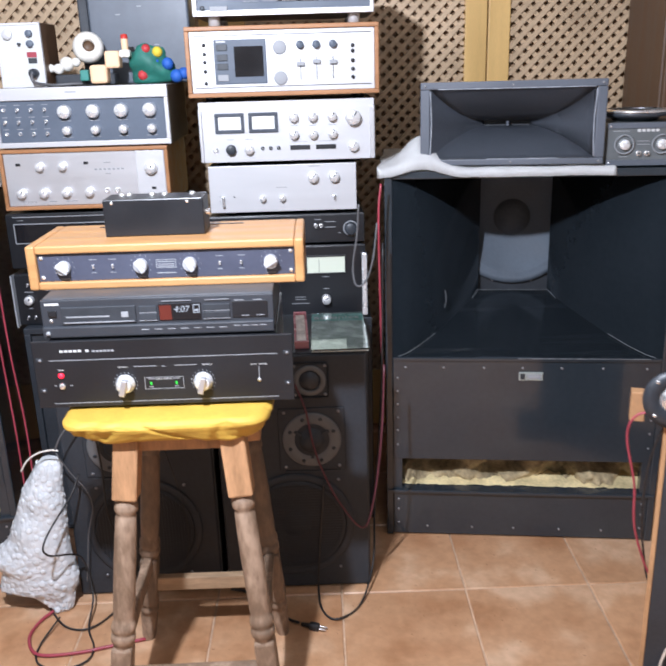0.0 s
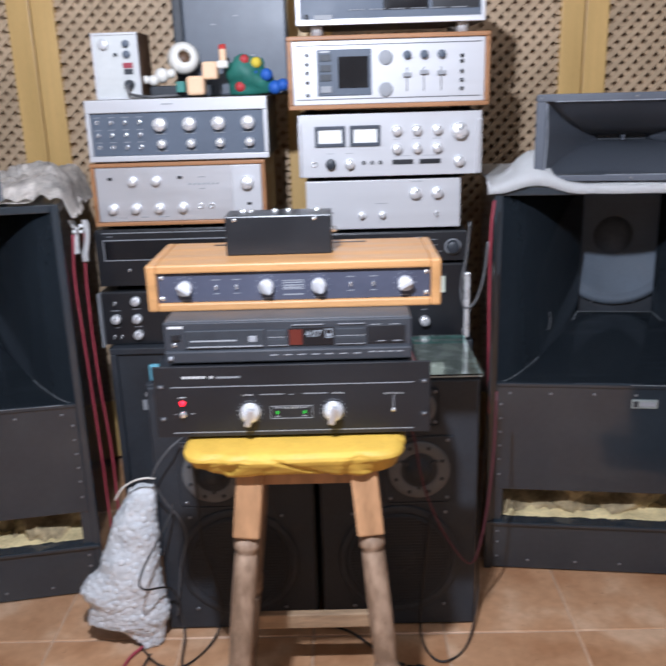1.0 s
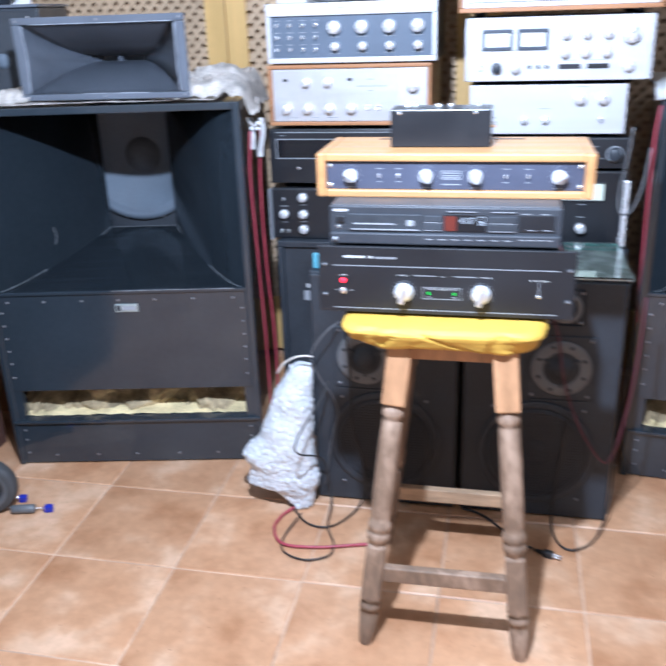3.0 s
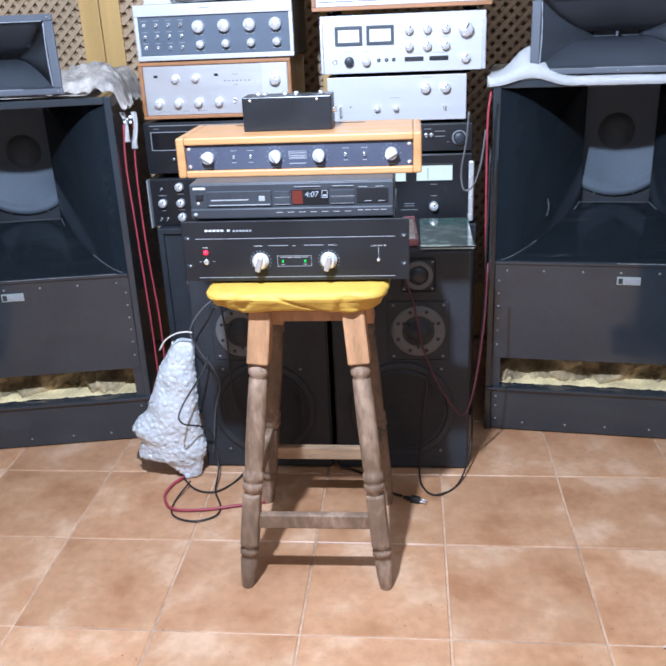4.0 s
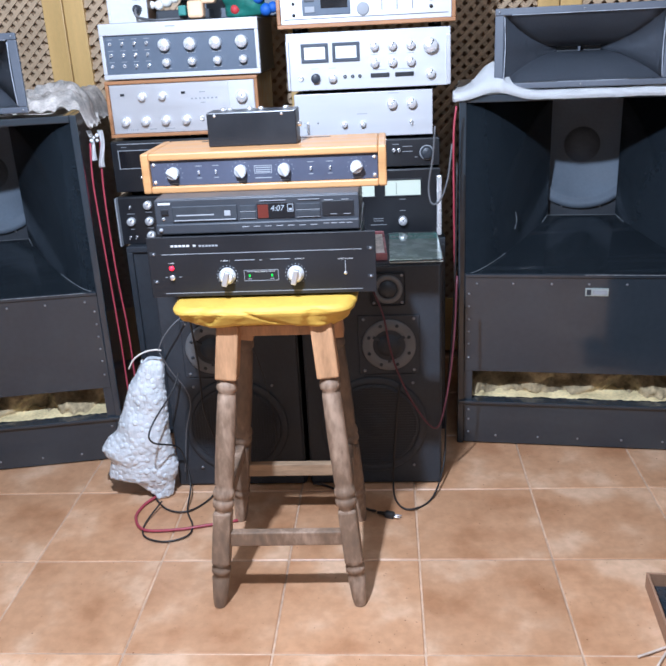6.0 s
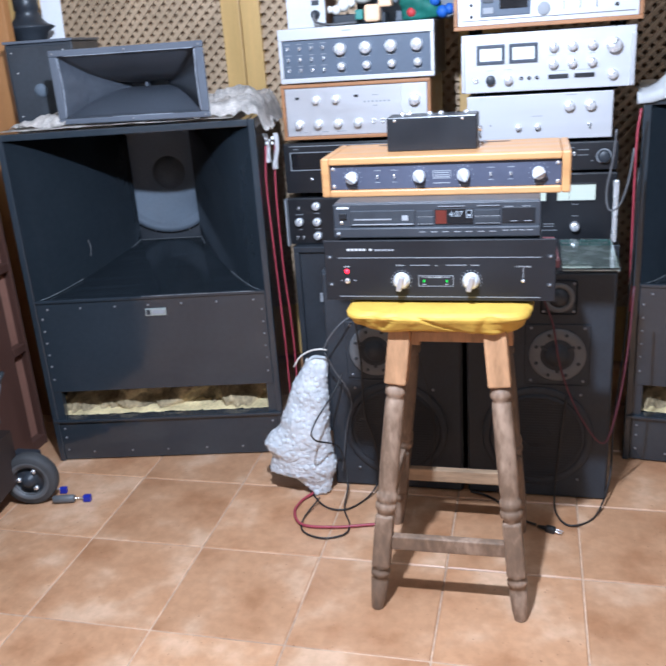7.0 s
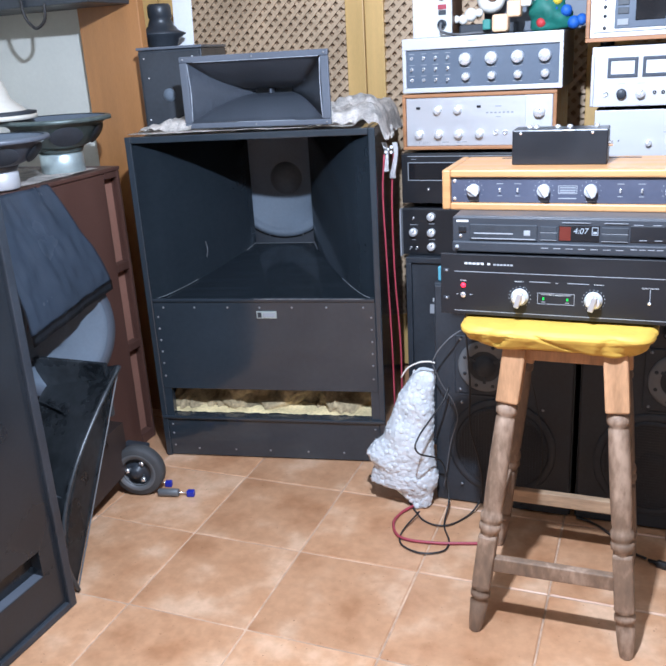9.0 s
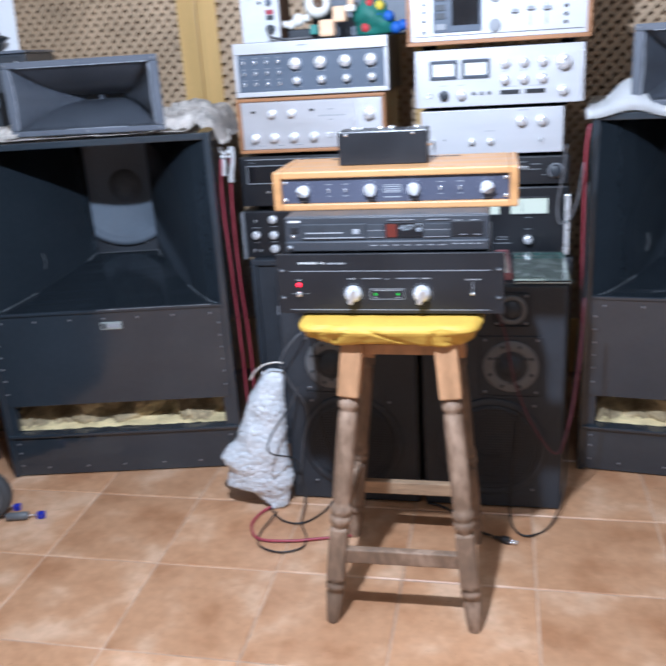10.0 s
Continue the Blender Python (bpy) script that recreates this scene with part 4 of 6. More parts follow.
def wood_amp_left():
    W, H = 0.452, 0.162
    c = case("wood_cased_amplifier", -0.178, 0.274, RY - 0.004, 0.3, 0.982, 1.144, WALNUT, "walnut-cased valve-era amplifier with silver front and round knobs")
    part("wood_rim", frame_bm(0, W, 0, H, 0.010, -0.010, 0.004, 0.002), WALNUT, c)
    plate(c, 0.0105, W - 0.0105, 0.0105, H - 0.0105, SILVER, y=-0.004, t=0.008)
    plate(c, W - 0.088, W - 0.012, 0.012, H - 0.012, WHITEAL, y=-0.0052, t=0.003, name="bright_panel")
    for x in (0.107, 0.168):
        knob(c, x, 0.115, 0.0115, 0.016, y=-0.004)
    for x in (0.05, 0.11, 0.171, 0.233):
        knob(c, x, 0.045, 0.0125, 0.018, y=-0.004)
    knob(c, W - 0.048, 0.105, 0.017, 0.018, y=-0.005, label="large volume knob")
    for x, z in ((0.048, 0.122), (0.23, 0.122), (W - 0.045, 0.05)):
        part("slide_switch", box(x - 0.006, x + 0.006, -0.0065, -0.0035, z - 0.0035, z + 0.0035, 0.0006), APPARATUS, c)
    for x in (0.28, 0.308):
        part("jack", lathe([(0.0075, 0), (0.0075, 0.003), (0.004, 0.003), (0.004, 0.0)], 14, Matrix.Translation((x, -0.004, 0.047)) @ FRONT), CHROME, c)
    bars(c, [(0.255 + i * 0.012, 0.104, 0.007) for i in range(7)], y=-0.0048, mat=GREYPRINT, h=0.006, name="logo")
    part("lettering", text_bm("S T E R E O", 0.0075, 0.048, -0.0043, 0.0185, "LEFT", 0.0004), GREYPRINT, c)
    bars(c, [(0.287, 0.122, 0.018), (0.287, 0.092, 0.014)] + [(0.13, 0.0215, 0.02), (0.18, 0.0215, 0.03)], y=-0.0048, mat=GREYPRINT, h=0.003)


def white_amp_left():
    W, H = 0.462, 0.153
    c = case("white_framed_preamplifier", -0.175, 0.287, RY, 0.3, 1.148, 1.301, material("grey_lid", (0.2, 0.19, 0.16), 0.5), "aluminium-framed preamplifier with blue-grey panel and eight silver knobs", "preamplifier")
    part("metal_frame", frame_bm(0, W, 0, H, 0.011, -0.012, 0.006, 0.002, wt=0.032, wb=0.014), WHITEAL, c)
    plate(c, 0.0112, W - 0.0112, 0.0142, H - 0.0325, BLUEPANEL, y=-0.004, t=0.01)
    for x in (0.188, 0.263, 0.337, 0.412):
        knob(c, x, 0.09, 0.0175, 0.02, y=-0.004, line=False)
        knob(c, x + 0.002, 0.042, 0.0115, 0.02, y=-0.004)
    for i in range(4):
        for j in range(3):
            x, z = 0.027 + i * 0.036, 0.098 - j * 0.031
            if j == 2 and i < 2 or j == 0 and i == 0:
                part("jack", lathe([(0.005, 0), (0.005, 0.003), (0.0025, 0.003), (0.0025, 0)], 12, Matrix.Translation((x, -0.004, z)) @ FRONT), CHROME, c)
            else:
                t = toggle(c, x, z, 0.005)
                t.location.y = -0.004
    bars(c, [(0.027 + i * 0.036, 0.11 - j * 0.031, 0.016) for i in range(4) for j in range(3)] + [(x, 0.066, 0.026) for x in (0.188, 0.263, 0.337, 0.412)] + [(x, 0.024, 0.026) for x in (0.188, 0.263, 0.337, 0.412)], y=-0.0046, mat=GREYPRINT, h=0.002)
    bars(c, [(0.21, 0.140, 0.028)], y=-0.0125, mat=GREYPRINT, h=0.004, name="logo")


black_preamp_left()
tuner_left()
wood_amp_left()
white_amp_left()

# ---- right stack of apparatus ----
def meter_amp_right():
    W, H = 0.45, 0.205
    c = case("metered_power_amplifier", 0.352, 0.802, RY, 0.32, 0.65, 0.855, APPARATUS, "black power amplifier with pale green meters and a silver rack handle")
    plate(c, 0, W, 0.002, H - 0.002, APPARATUS)
    for x0, x1 in ((0.145, 0.252), (0.284, 0.391)):
        mt = part("meter", frame_bm(x0 - 0.004, x1 + 0.004, 0.123, 0.177, 0.004, -0.004, 0.002, 0.001), APPARATUS, c)
        part("dial", box(x0, x1, -0.001, 0.0015, 0.127, 0.173), METERGLASS, mt, "pale green meter dial")
        part("needle", box((x0 + x1) / 2 - 0.02, (x0 + x1) / 2 - 0.019, -0.0022, -0.0014, 0.13, 0.165), BLACKMAT, mt)
    for x in (0.336, 0.17):
        knob(c, x, 0.05, 0.0135, 0.022, skirt=1.0)
    bars(c, [(0.262, 0.057, 0.03), (0.262, 0.05, 0.03), (0.262, 0.038, 0.05), (0.336, 0.08, 0.018), (0.336, 0.115, 0.02)], mat=GREYPRINT)
    h = part("rack_handle", box(0.437, 0.452, -0.045, -0.033, 0.01, 0.19, 0.004), KNOB, c, "polished aluminium rack handle")
    for z in (0.018, 0.176):
        part("handle_post", box(0.438, 0.450, -0.034, 0.002, z - 0.006, z + 0.006), KNOB, h)


def slim_preamp_right():
    W, H = 0.43, 0.082
    c = case("slim_black_preamplifier", 0.37, 0.80, RY, 0.3, 0.862, 0.944, APPARATUS, "slim black preamplifier with dark knobs in the stack", "preamplifier")
    plate(c, 0, W, 0.002, H - 0.002, APPARATUS)
    knob(c, 0.392, 0.04, 0.017, 0.018, BLACK, line=True)
    part("knob_ring", ring_bm(0.018, 0.020, 0.002, 0.392, 0.04), GREYPRINT, c)
    for x in (0.295, 0.31):
        toggle(c, x, 0.05, 0.006)
    bars(c, [(0.335, 0.06, 0.03), (0.335, 0.045, 0.03), (0.36, 0.028, 0.008), (0.3, 0.067, 0.02), (0.25, 0.05, 0.03)], mat=GREYPRINT)
    for x in (0.05, W - 0.05):
        for y in (0.05, 0.25):
            part("foot", lathe([(0, -0.0065), (0.014, -0.0065), (0.014, 0.001)], 12, Matrix.Translation((x, y, 0))), APPARATUS, c)


def silver_amp_low():
    W, H = 0.403, 0.127
    c = case("silver_preamplifier", 0.377, 0.78, RY, 0.3, 0.955, 1.082, APPARATUS, "silver-fronted preamplifier with few knobs, below the metered one", "preamplifier")
    plate(c, 0, W, 0.0, H, WHITEAL)
    for x in (0.285, 0.342):
        knob(c, x, 0.091, 0.0145, 0.016, skirt=1.0)
    for x in (0.145, 0.199):
        knob(c, x, 0.037, 0.0085, 0.014)
    t = part("lever_switch", box(0.034, 0.04, -0.014, 0.001, 0.017, 0.047, 0.002), CHROME, c)
    toggle(c, 0.341, 0.037, 0.006)
    part("lamp", lathe([(0.002, 0), (0.002, 0.002), (0, 0.002)], 8, Matrix.Translation((0.067, 0, 0.044)) @ FRONT), APPARATUS, c)
    bars(c, [(0.197, 0.066, 0.03), (0.29, 0.121, 0.03), (0.028, 0.045, 0.006), (0.028, 0.032, 0.006)], mat=GREYPRINT)
    for x in (0.05, W - 0.05):
        for y in (0.05, 0.25):
            part("foot", lathe([(0, -0.0105), (0.014, -0.0105), (0.014, 0.001)], 12, Matrix.Translation((x, y, 0))), APPARATUS, c)


def silver_amp_meters():
    W, H = 0.468, 0.158
    c = case("silver_integrated_amplifier", 0.363, 0.831, RY, 0.32, 1.092, 1.25, APPARATUS, "silver integrated amplifier with two level meters and many knobs")
    plate(c, 0, W, 0.0, H, WHITEAL)
    part("end_cap", box(-0.001, 0.008, -0.006, 0.002, 0.001, H - 0.02, 0.002), SILVER, c)
    part("end_cap", box(W - 0.012, W + 0.001, -0.006, 0.002, 0.001, H - 0.02, 0.002), SILVER, c)
    for x0 in (0.042, 0.132):
        f = part("meter", frame_bm(x0, x0 + 0.078, 0.077, 0.129, 0.009, -0.005, 0.002, 0.001), material("meter_bezel", (0.05, 0.06, 0.08), 0.4), c, "dark-framed level meter")
        part("dial", box(x0 + 0.0085, x0 + 0.0695, -0.0012, 0.001, 0.0855, 0.1205), WHITEMETER, f)
    for z in (0.114, 0.069):
        for x in (0.252, 0.303, 0.355):
            knob(c, x, z, 0.0125, 0.016)
    knob(c, 0.411, 0.11, 0.0205, 0.022, label="large volume knob")
    knob(c, 0.411, 0.034, 0.0135, 0.016)
    knob(c, 0.081, 0.034, 0.0135, 0.016, BLACK)
    knob(c, 0.13, 0.033, 0.0125, 0.016)
    part("jack", lathe([(0.0075, 0), (0.0075, 0.003), (0.0045, 0.003), (0.0045, 0)], 14, Matrix.Translation((0.039, 0, 0.034)) @ FRONT), CHROME, c)
    for x in (0.166, 0.188, 0.209):
        part("push_button", lathe([(0.005, 0), (0.005, 0.003), (0.002, 0.003)], 12, Matrix.Translation((x, 0, 0.035)) @ FRONT), APPARATUS, c)
    for x in (0.24, 0.31):
        part("push_key", box(x, x + 0.054, -0.003, 0.001, 0.029, 0.041, 0.001), APPARATUS, c)
    bars(c, [(0.13, 0.06, 0.02), (0.08, 0.06, 0.02), (0.267, 0.05, 0.04), (0.337, 0.05, 0.04), (0.252, 0.092, 0.02), (0.303, 0.092, 0.02), (0.355, 0.092, 0.02)], mat=GREYPRINT, h=0.0018)
    for x in (0.05, W - 0.05):
        for y in (0.05, 0.25):
            part("foot", lathe([(0, -0.0095), (0.014, -0.0095), (0.014, 0.001)], 12, Matrix.Translation((x, y, 0))), APPARATUS, c)


def white_deck():
    W, H = 0.50, 0.175
    c = case("wood_cased_tape_deck", 0.344, 0.844, RY - 0.01, 0.3, 1.263, 1.438, WALNUT, "walnut-cased white cassette deck with sliders and a dark tape window", "tape deck")
    part("wood_rim", frame_bm(0, W, 0, H, 0.011, -0.012, 0.006, 0.002), WALNUT, c)
    plate(c, 0.0112, W - 0.0112, 0.0112, H - 0.0112, WHITEAL, y=-0.004, t=0.01)
    for z in (0.024, 0.152):
        part("groove", box(0.02, W - 0.02, -0.0045, -0.002, z - 0.001, z + 0.001), APPARATUS, c)
    w = part("tape_window", box(0.073, 0.208, -0.007, 0.0, 0.032, 0.142, 0.002), BLUEPANEL, c, "dark tape window with keys")
    part("pane", box(0.125, 0.2, -0.009, -0.005, 0.05, 0.125, 0.001), DARKGLASS, w)
    for z in (0.04, 0.068, 0.09, 0.115):
        part("key", box(0.08, 0.108, -0.010, -0.005, z, z + 0.016, 0.001), GREYPRINT if z < 0.05 else BLACK, w)
    bars(w, [(0.092, 0.137, 0.024)], y=-0.0078, mat=WHITE, h=0.005, name="logo")
    for z in (0.044, 0.12):
        part("round_meter", lathe([(0.0175, 0), (0.0175, 0.003), (0.015, 0.004), (0, 0.004)], 26, Matrix.Translation((0.243, -0.004, z)) @ FRONT), GREYPRINT, c)
    for x, dz in ((0.296, 0.0), (0.338, 0.005), (0.381, 0.003)):
        knob(c, x, 0.125, 0.01, 0.014, BLUEPANEL, y=-0.004)
        s = part("slider_slot", box(x - 0.001, x + 0.001, -0.0046, -0.001, 0.038, 0.095), APPARATUS, c)
        part("slider_cap", box(x - 0.01, x + 0.01, -0.014, -0.0042, 0.073 + dz, 0.083 + dz, 0.001), GREYPRINT, s)
    for z in (0.042, 0.062, 0.083, 0.107, 0.12):
        part("jack", lathe([(0.005, 0), (0.005, 0.004), (0, 0.004)], 12, Matrix.Translation((0.432, -0.004, z)) @ FRONT), APPARATUS, c)
    for z in (0.035, 0.065, 0.088, 0.108, 0.13):
        part("button", lathe([(0.0045, 0), (0.0045, 0.003), (0, 0.003)], 12, Matrix.Translation((0.048, -0.004, z)) @ FRONT), APPARATUS, c)
    for x in (0.05, W - 0.05):
        for y in (0.05, 0.25):
            part("foot", lathe([(0, -0.0125), (0.014, -0.0125), (0.014, 0.001)], 12, Matrix.Translation((x, y, 0))), APPARATUS, c)


def top_deck():
    W, H = 0.465, 0.11
    c = case("silver_cassette_deck", 0.368, 0.833, RY, 0.28, 1.462, 1.572, APPARATUS, "silver and black cassette deck standing on round feet", "tape deck")
    plate(c, 0, W, 0, H, BLUEPANEL)
    part("silver_strip", box(0, W, -0.004, 0.001, 0, 0.015, 0.002), SILVER, c)
    part("panel", box(0.215, 0.325, -0.002, 0.0015, 0.032, 0.1), DARKGLASS, c)
    part("panel", box(0.335, 0.45, -0.002, 0.0015, 0.032, 0.1), APPARATUS, c)
    part("end_cap", box(0, 0.012, -0.006, 0.001, 0.0, H, 0.002), WHITEAL, c)
    part("end_cap", box(W - 0.01, W, -0.006, 0.001, 0.0, H, 0.002), WHITEAL, c)
    part("jack", lathe([(0.006, 0), (0.006, 0.003), (0.003, 0.003)], 12, Matrix.Translation((0.026, -0.004, 0.02)) @ FRONT), APPARATUS, c)
    part("button", box(0.045, 0.09, -0.006, 0.0, 0.012, 0.024, 0.001), GREYPRINT, c)
    bars(c, [(0.15 + i * 0.05, 0.034, 0.04) for i in range(6)], y=-0.0028, mat=GREYPRINT, h=0.002)
    for x in (0.05, W - 0.05):
        for y in (0.04, 0.23):
            part("foot", lathe([(0, -0.024), (0.016, -0.024), (0.016, 0.001)], 14, Matrix.Translation((x, y, 0))), KNOB, c)


meter_amp_right()
slim_preamp_right()
silver_amp_low()
silver_amp_meters()
white_deck()
top_deck()

# ---- coverings on the bass cabinets ----
def crumpled(name, m, w, d, mat, label, category, seed=0, hi=0.02, drop=None, nu=50, nv=36):
    """A thin sheet with creases lying on a top at z = 0 of m; drop(x, y) lowers it."""
    def fn(u, v):
        x, y = u * w, v * d
        z = 0.004 + hi * max(0, noise.noise((x * 9, y * 9, seed))) + hi * 0.45 * abs(noise.noise((x * 30, y * 30, seed + 4)))
        edge = 0.02 * noise.noise((x * 5, y * 5, seed + 9))
        if drop:
            z += drop(x, y)
        return (x + edge, y + edge, z)
    return solid(name, thicken(grid_sheet(fn, nu, nv), 0.0008), mat, m, label, category)


TOPL, TOPR = LC @ pose(0, 0, CH), RC @ pose(0, 0, CH)
crumpled("newspaper", TOPL @ pose(0.012, -0.004, 0.003), 0.70, 0.55, PAPER, "crumpled old newspaper spread under the horn", "newspaper", 2, 0.005)
crumpled("newspaper", TOPL @ pose(0.545, 0.006, 0.006), 0.25, 0.46, PAPER, "crumpled newspaper heaped on the cabinet corner", "newspaper", 7, 0.045, lambda x, y: 0.03 * max(0.0, min(1, x / 0.05, y / 0.05, (0.23 - x) / 0.03)) - (0.055 * min(1.0, (x - 0.226) / 0.016) if x > 0.226 else 0), 60, 60)
crumpled("newspaper", TOPL @ pose(0.03, 0.03, 0.004, 0, 0, -4), 0.18, 0.3, PAPER, "crumpled newspaper by the small black speaker", "newspaper", 5, 0.022, lambda x, y: 0.03 * min(1, x / 0.1, y / 0.05))


def sheet_drop(x, y):
    edge = -0.022 * max(0, 1 - y / 0.012) if y < 0.012 else 0
    return edge + 0.075 * math.exp(-((x - 0.115) / 0.06) ** 2 - ((y - 0.10) / 0.09) ** 2)


crumpled("white_sheet", TOPR @ pose(-0.018, -0.01, 0.002), 0.60, 0.52, WHITECLOTH, "thin white plastic sheet under the horn", "sheet", 12, 0.006, sheet_drop, 70, 50)


def driver_box():
    c = thing("crossover_box", RC @ pose(0.556, 0.02, CH + 0.004), "grey crossover box with round dials on the bass cabinet", "electronic box")
    W, H = 0.20, 0.105
    GB = material("grey_hammer_paint", (0.11, 0.12, 0.125), 0.45, vary=0.15, scale=12)
    part("body", box(0, W, 0.004, 0.16, 0, H, 0.003), GB, c)
    part("front_panel", box(0.001, W - 0.001, 0, 0.005, 0.001, H - 0.001, 0.001), GB, c)
    part("rim", box(0, W, -0.003, 0.003, H - 0.014, H, 0.001), GREYHORN, c)
    part("rim", box(0, W, -0.003, 0.003, 0, 0.014, 0.001), GREYHORN, c)
    for x in (0.044, 0.135):
        d = part("dial", ring_bm(0.021, 0.024, 0.002, x, 0.052, 0), GREYPRINT, c)
        part("knob", knob_bm(x, 0.052, 0.013, 0.014), KNOB, d)
    for x in (0.08, 0.1):
        part("terminal", lathe([(0.007, 0), (0.007, 0.006), (0.003, 0.006)], 12, Matrix.Translation((x, 0, 0.03)) @ FRONT), CHROME, c)
    bars(c, [(0.035, 0.085, 0.04), (0.09, 0.06, 0.03), (0.09, 0.052, 0.03), (0.044, 0.022, 0.02)], mat=GREYPRINT)
    bars(c, [(0.078 + i * 0.011, 0.086, 0.008) for i in range(5)], h=0.009, mat=WHITE, name="logo")
    for x in (0.008, W - 0.008):
        for z in (0.008, H - 0.008):
            part("screw", bolt_bm(x, -0.003, z, 0.003), CHROME, c)


driver_box()


def flat_driver():
    c = thing("round_driver", RC @ pose(0.64, 0.10, CH + 0.11), "black round loudspeaker driver lying on the grey crossover box", "driver")
    part("basket", lathe([(0, 0), (0.055, 0), (0.06, 0.008), (0.085, 0.012), (0.088, 0.02), (0.08, 0.023)], 30), BLACK, c)
    part("rim", lathe([(0.066, 0.0235), (0.088, 0.0215), (0.086, 0.027), (0.066, 0.028)], 30), CHROME, c)
    part("cone", lathe([(0.066, 0.024), (0.03, 0.02), (0, 0.026)], 24), BLACKMAT, c)


flat_driver()
solid("black_driver", lathe([(0, 0), (0.06, 0), (0.065, 0.01), (0.065, 0.1), (0.05, 0.115), (0, 0.118)], 26), BLACK, RC @ pose(0.60, 0.33, CH + 0.001), "black round driver standing behind the crossover box", "driver")

# ---- small speaker, horn and papers on the other cabinet ----
def small_speaker():
    c = thing("small_black_speaker", TOPL @ pose(-0.03, 0.255, 0.03, 0, 0, 4), "small black loudspeaker with a round grey dome, on the bass cabinet", "loudspeaker")
    part("cabinet", box(0, 0.21, 0, 0.33, -0.027, 0.215, 0.004), BLACK, c)
    part("baffle", box(0.008, 0.202, -0.006, 0.001, -0.02, 0.207, 0.002), BLACKMAT, c)
    part("dome", lathe([(0.021, 0.006), (0.02, 0.009), (0.01, 0.013), (0, 0.014)], 24, Matrix.Translation((0.092, 0, 0.075)) @ FRONT), CONE, c, "pale grey dome")
    for x, z in ((0.02, 0.0), (0.02, 0.19), (0.18, 0.19), (0.03, 0.13)):
        part("screw", bolt_bm(x, -0.006, z, 0.003), CHROME, c)
    part("lid", box(-0.003, 0.213, -0.008, 0.333, 0.2155, 0.224, 0.002), GREYHORN, c)


small_speaker()
solid("black_horn", lathe([(0, 0), (0.046, 0), (0.052, 0.006), (0.058, 0.026), (0.082, 0.040), (0.083, 0.043), (0.060, 0.052), (0.044, 0.070), (0.036, 0.092), (0.040, 0.096), (0.040, 0.130), (0.034, 0.138), (0, 0.140)], 30), BLACK,
      TOPL @ pose(-0.026, 0.474, 0.2555), "black round horn driver standing on the small speaker", "horn")
solid("paper_sheet", box(0, 0.07, 0, 0.004, 0, 0.2, 0.001), WHITECLOTH, TOPL @ pose(-0.02, 0.575, 0.256, -6, 0, 0), "white paper standing behind the black horn", "paper")

# ---- corner behind the shelf: partition, wooden board, dark shelf ----
solid("wall_return", box(XL, -1.30, 2.66, 2.72, 0, HC), PLASTER, Matrix(), "off-white painted partition wall", "wall", kind="structure")
solid("wooden_board", box(-1.30, -1.06, 2.62, 2.655, 0, 2.2, 0.003), ORANGEWOOD, Matrix(), "tall orange-brown wooden board standing against the partition", "board")


def dark_shelf():
    c = thing("dark_wall_shelf", pose(XL, 2.40, 1.462), "dark shelf fixed on the partition wall with hanging cable", "shelf")
    part("board", box(0, 0.66, 0, 0.255, 0, 0.035, 0.003), BLACK, c)
    part("back_box", box(0.02, 0.62, 0.04, 0.25, 0.036, 0.16, 0.004), BLACKMAT, c)


dark_shelf()
cable("hanging_cable", [(-1.33, 2.39, 1.50), (-1.33, 2.395, 1.44), (-1.30, 2.40, 1.40), (-1.26, 2.40, 1.42), (-1.25, 2.40, 1.47)], 0.005, BLACKRUBBER, "black cable looped under the dark shelf")


def brown_shelf():
    c = thing("brown_cabinet", pose(-1.085, 2.425, 0), "dark brown veneered cabinet with open pinkish compartments at its end", "cabinet")
    H, D0 = 0.955, 0.92
    part("body", box(-0.5, -0.006, -D0, -0.075, 0.0, H, 0.004), BROWN, c)
    part("side_panel", box(-0.007, 0.0, -D0, -0.078, 0.004, H - 0.002, 0.001), BROWN, c)
    part("end_panel", box(-0.5, 0.003, -0.004, 0.0, 0.001, H - 0.001), BROWN, c)
    part("end_post", box(-0.012, 0.004, -0.012, 0.0, 0, H, 0.002), BROWN, c)
    part("end_back", box(-0.5, -0.028, -0.0755, -0.0045, 0.002, H - 0.002, 0.001), PINKWOOD, c, "pinkish bare inside of the compartments")
    for z0, z1 in ((0.0, 0.035), (0.35, 0.375), (0.63, 0.655), (H - 0.02, H)):
        part("shelf_board", box(-0.041, 0.002, -0.076, -0.011, z0, z1, 0.001), BROWN, c)
    part("top", box(-0.51, 0.006, -D0 - 0.005, 0.004, H + 0.0005, H + 0.013, 0.003), BROWN, c)


brown_shelf()
crumpled("paper_cover", pose(-1.45, 1.60, 0.969), 0.355, 0.74, PAPER, "stained paper cover on the brown cabinet", "paper", 21, 0.006)


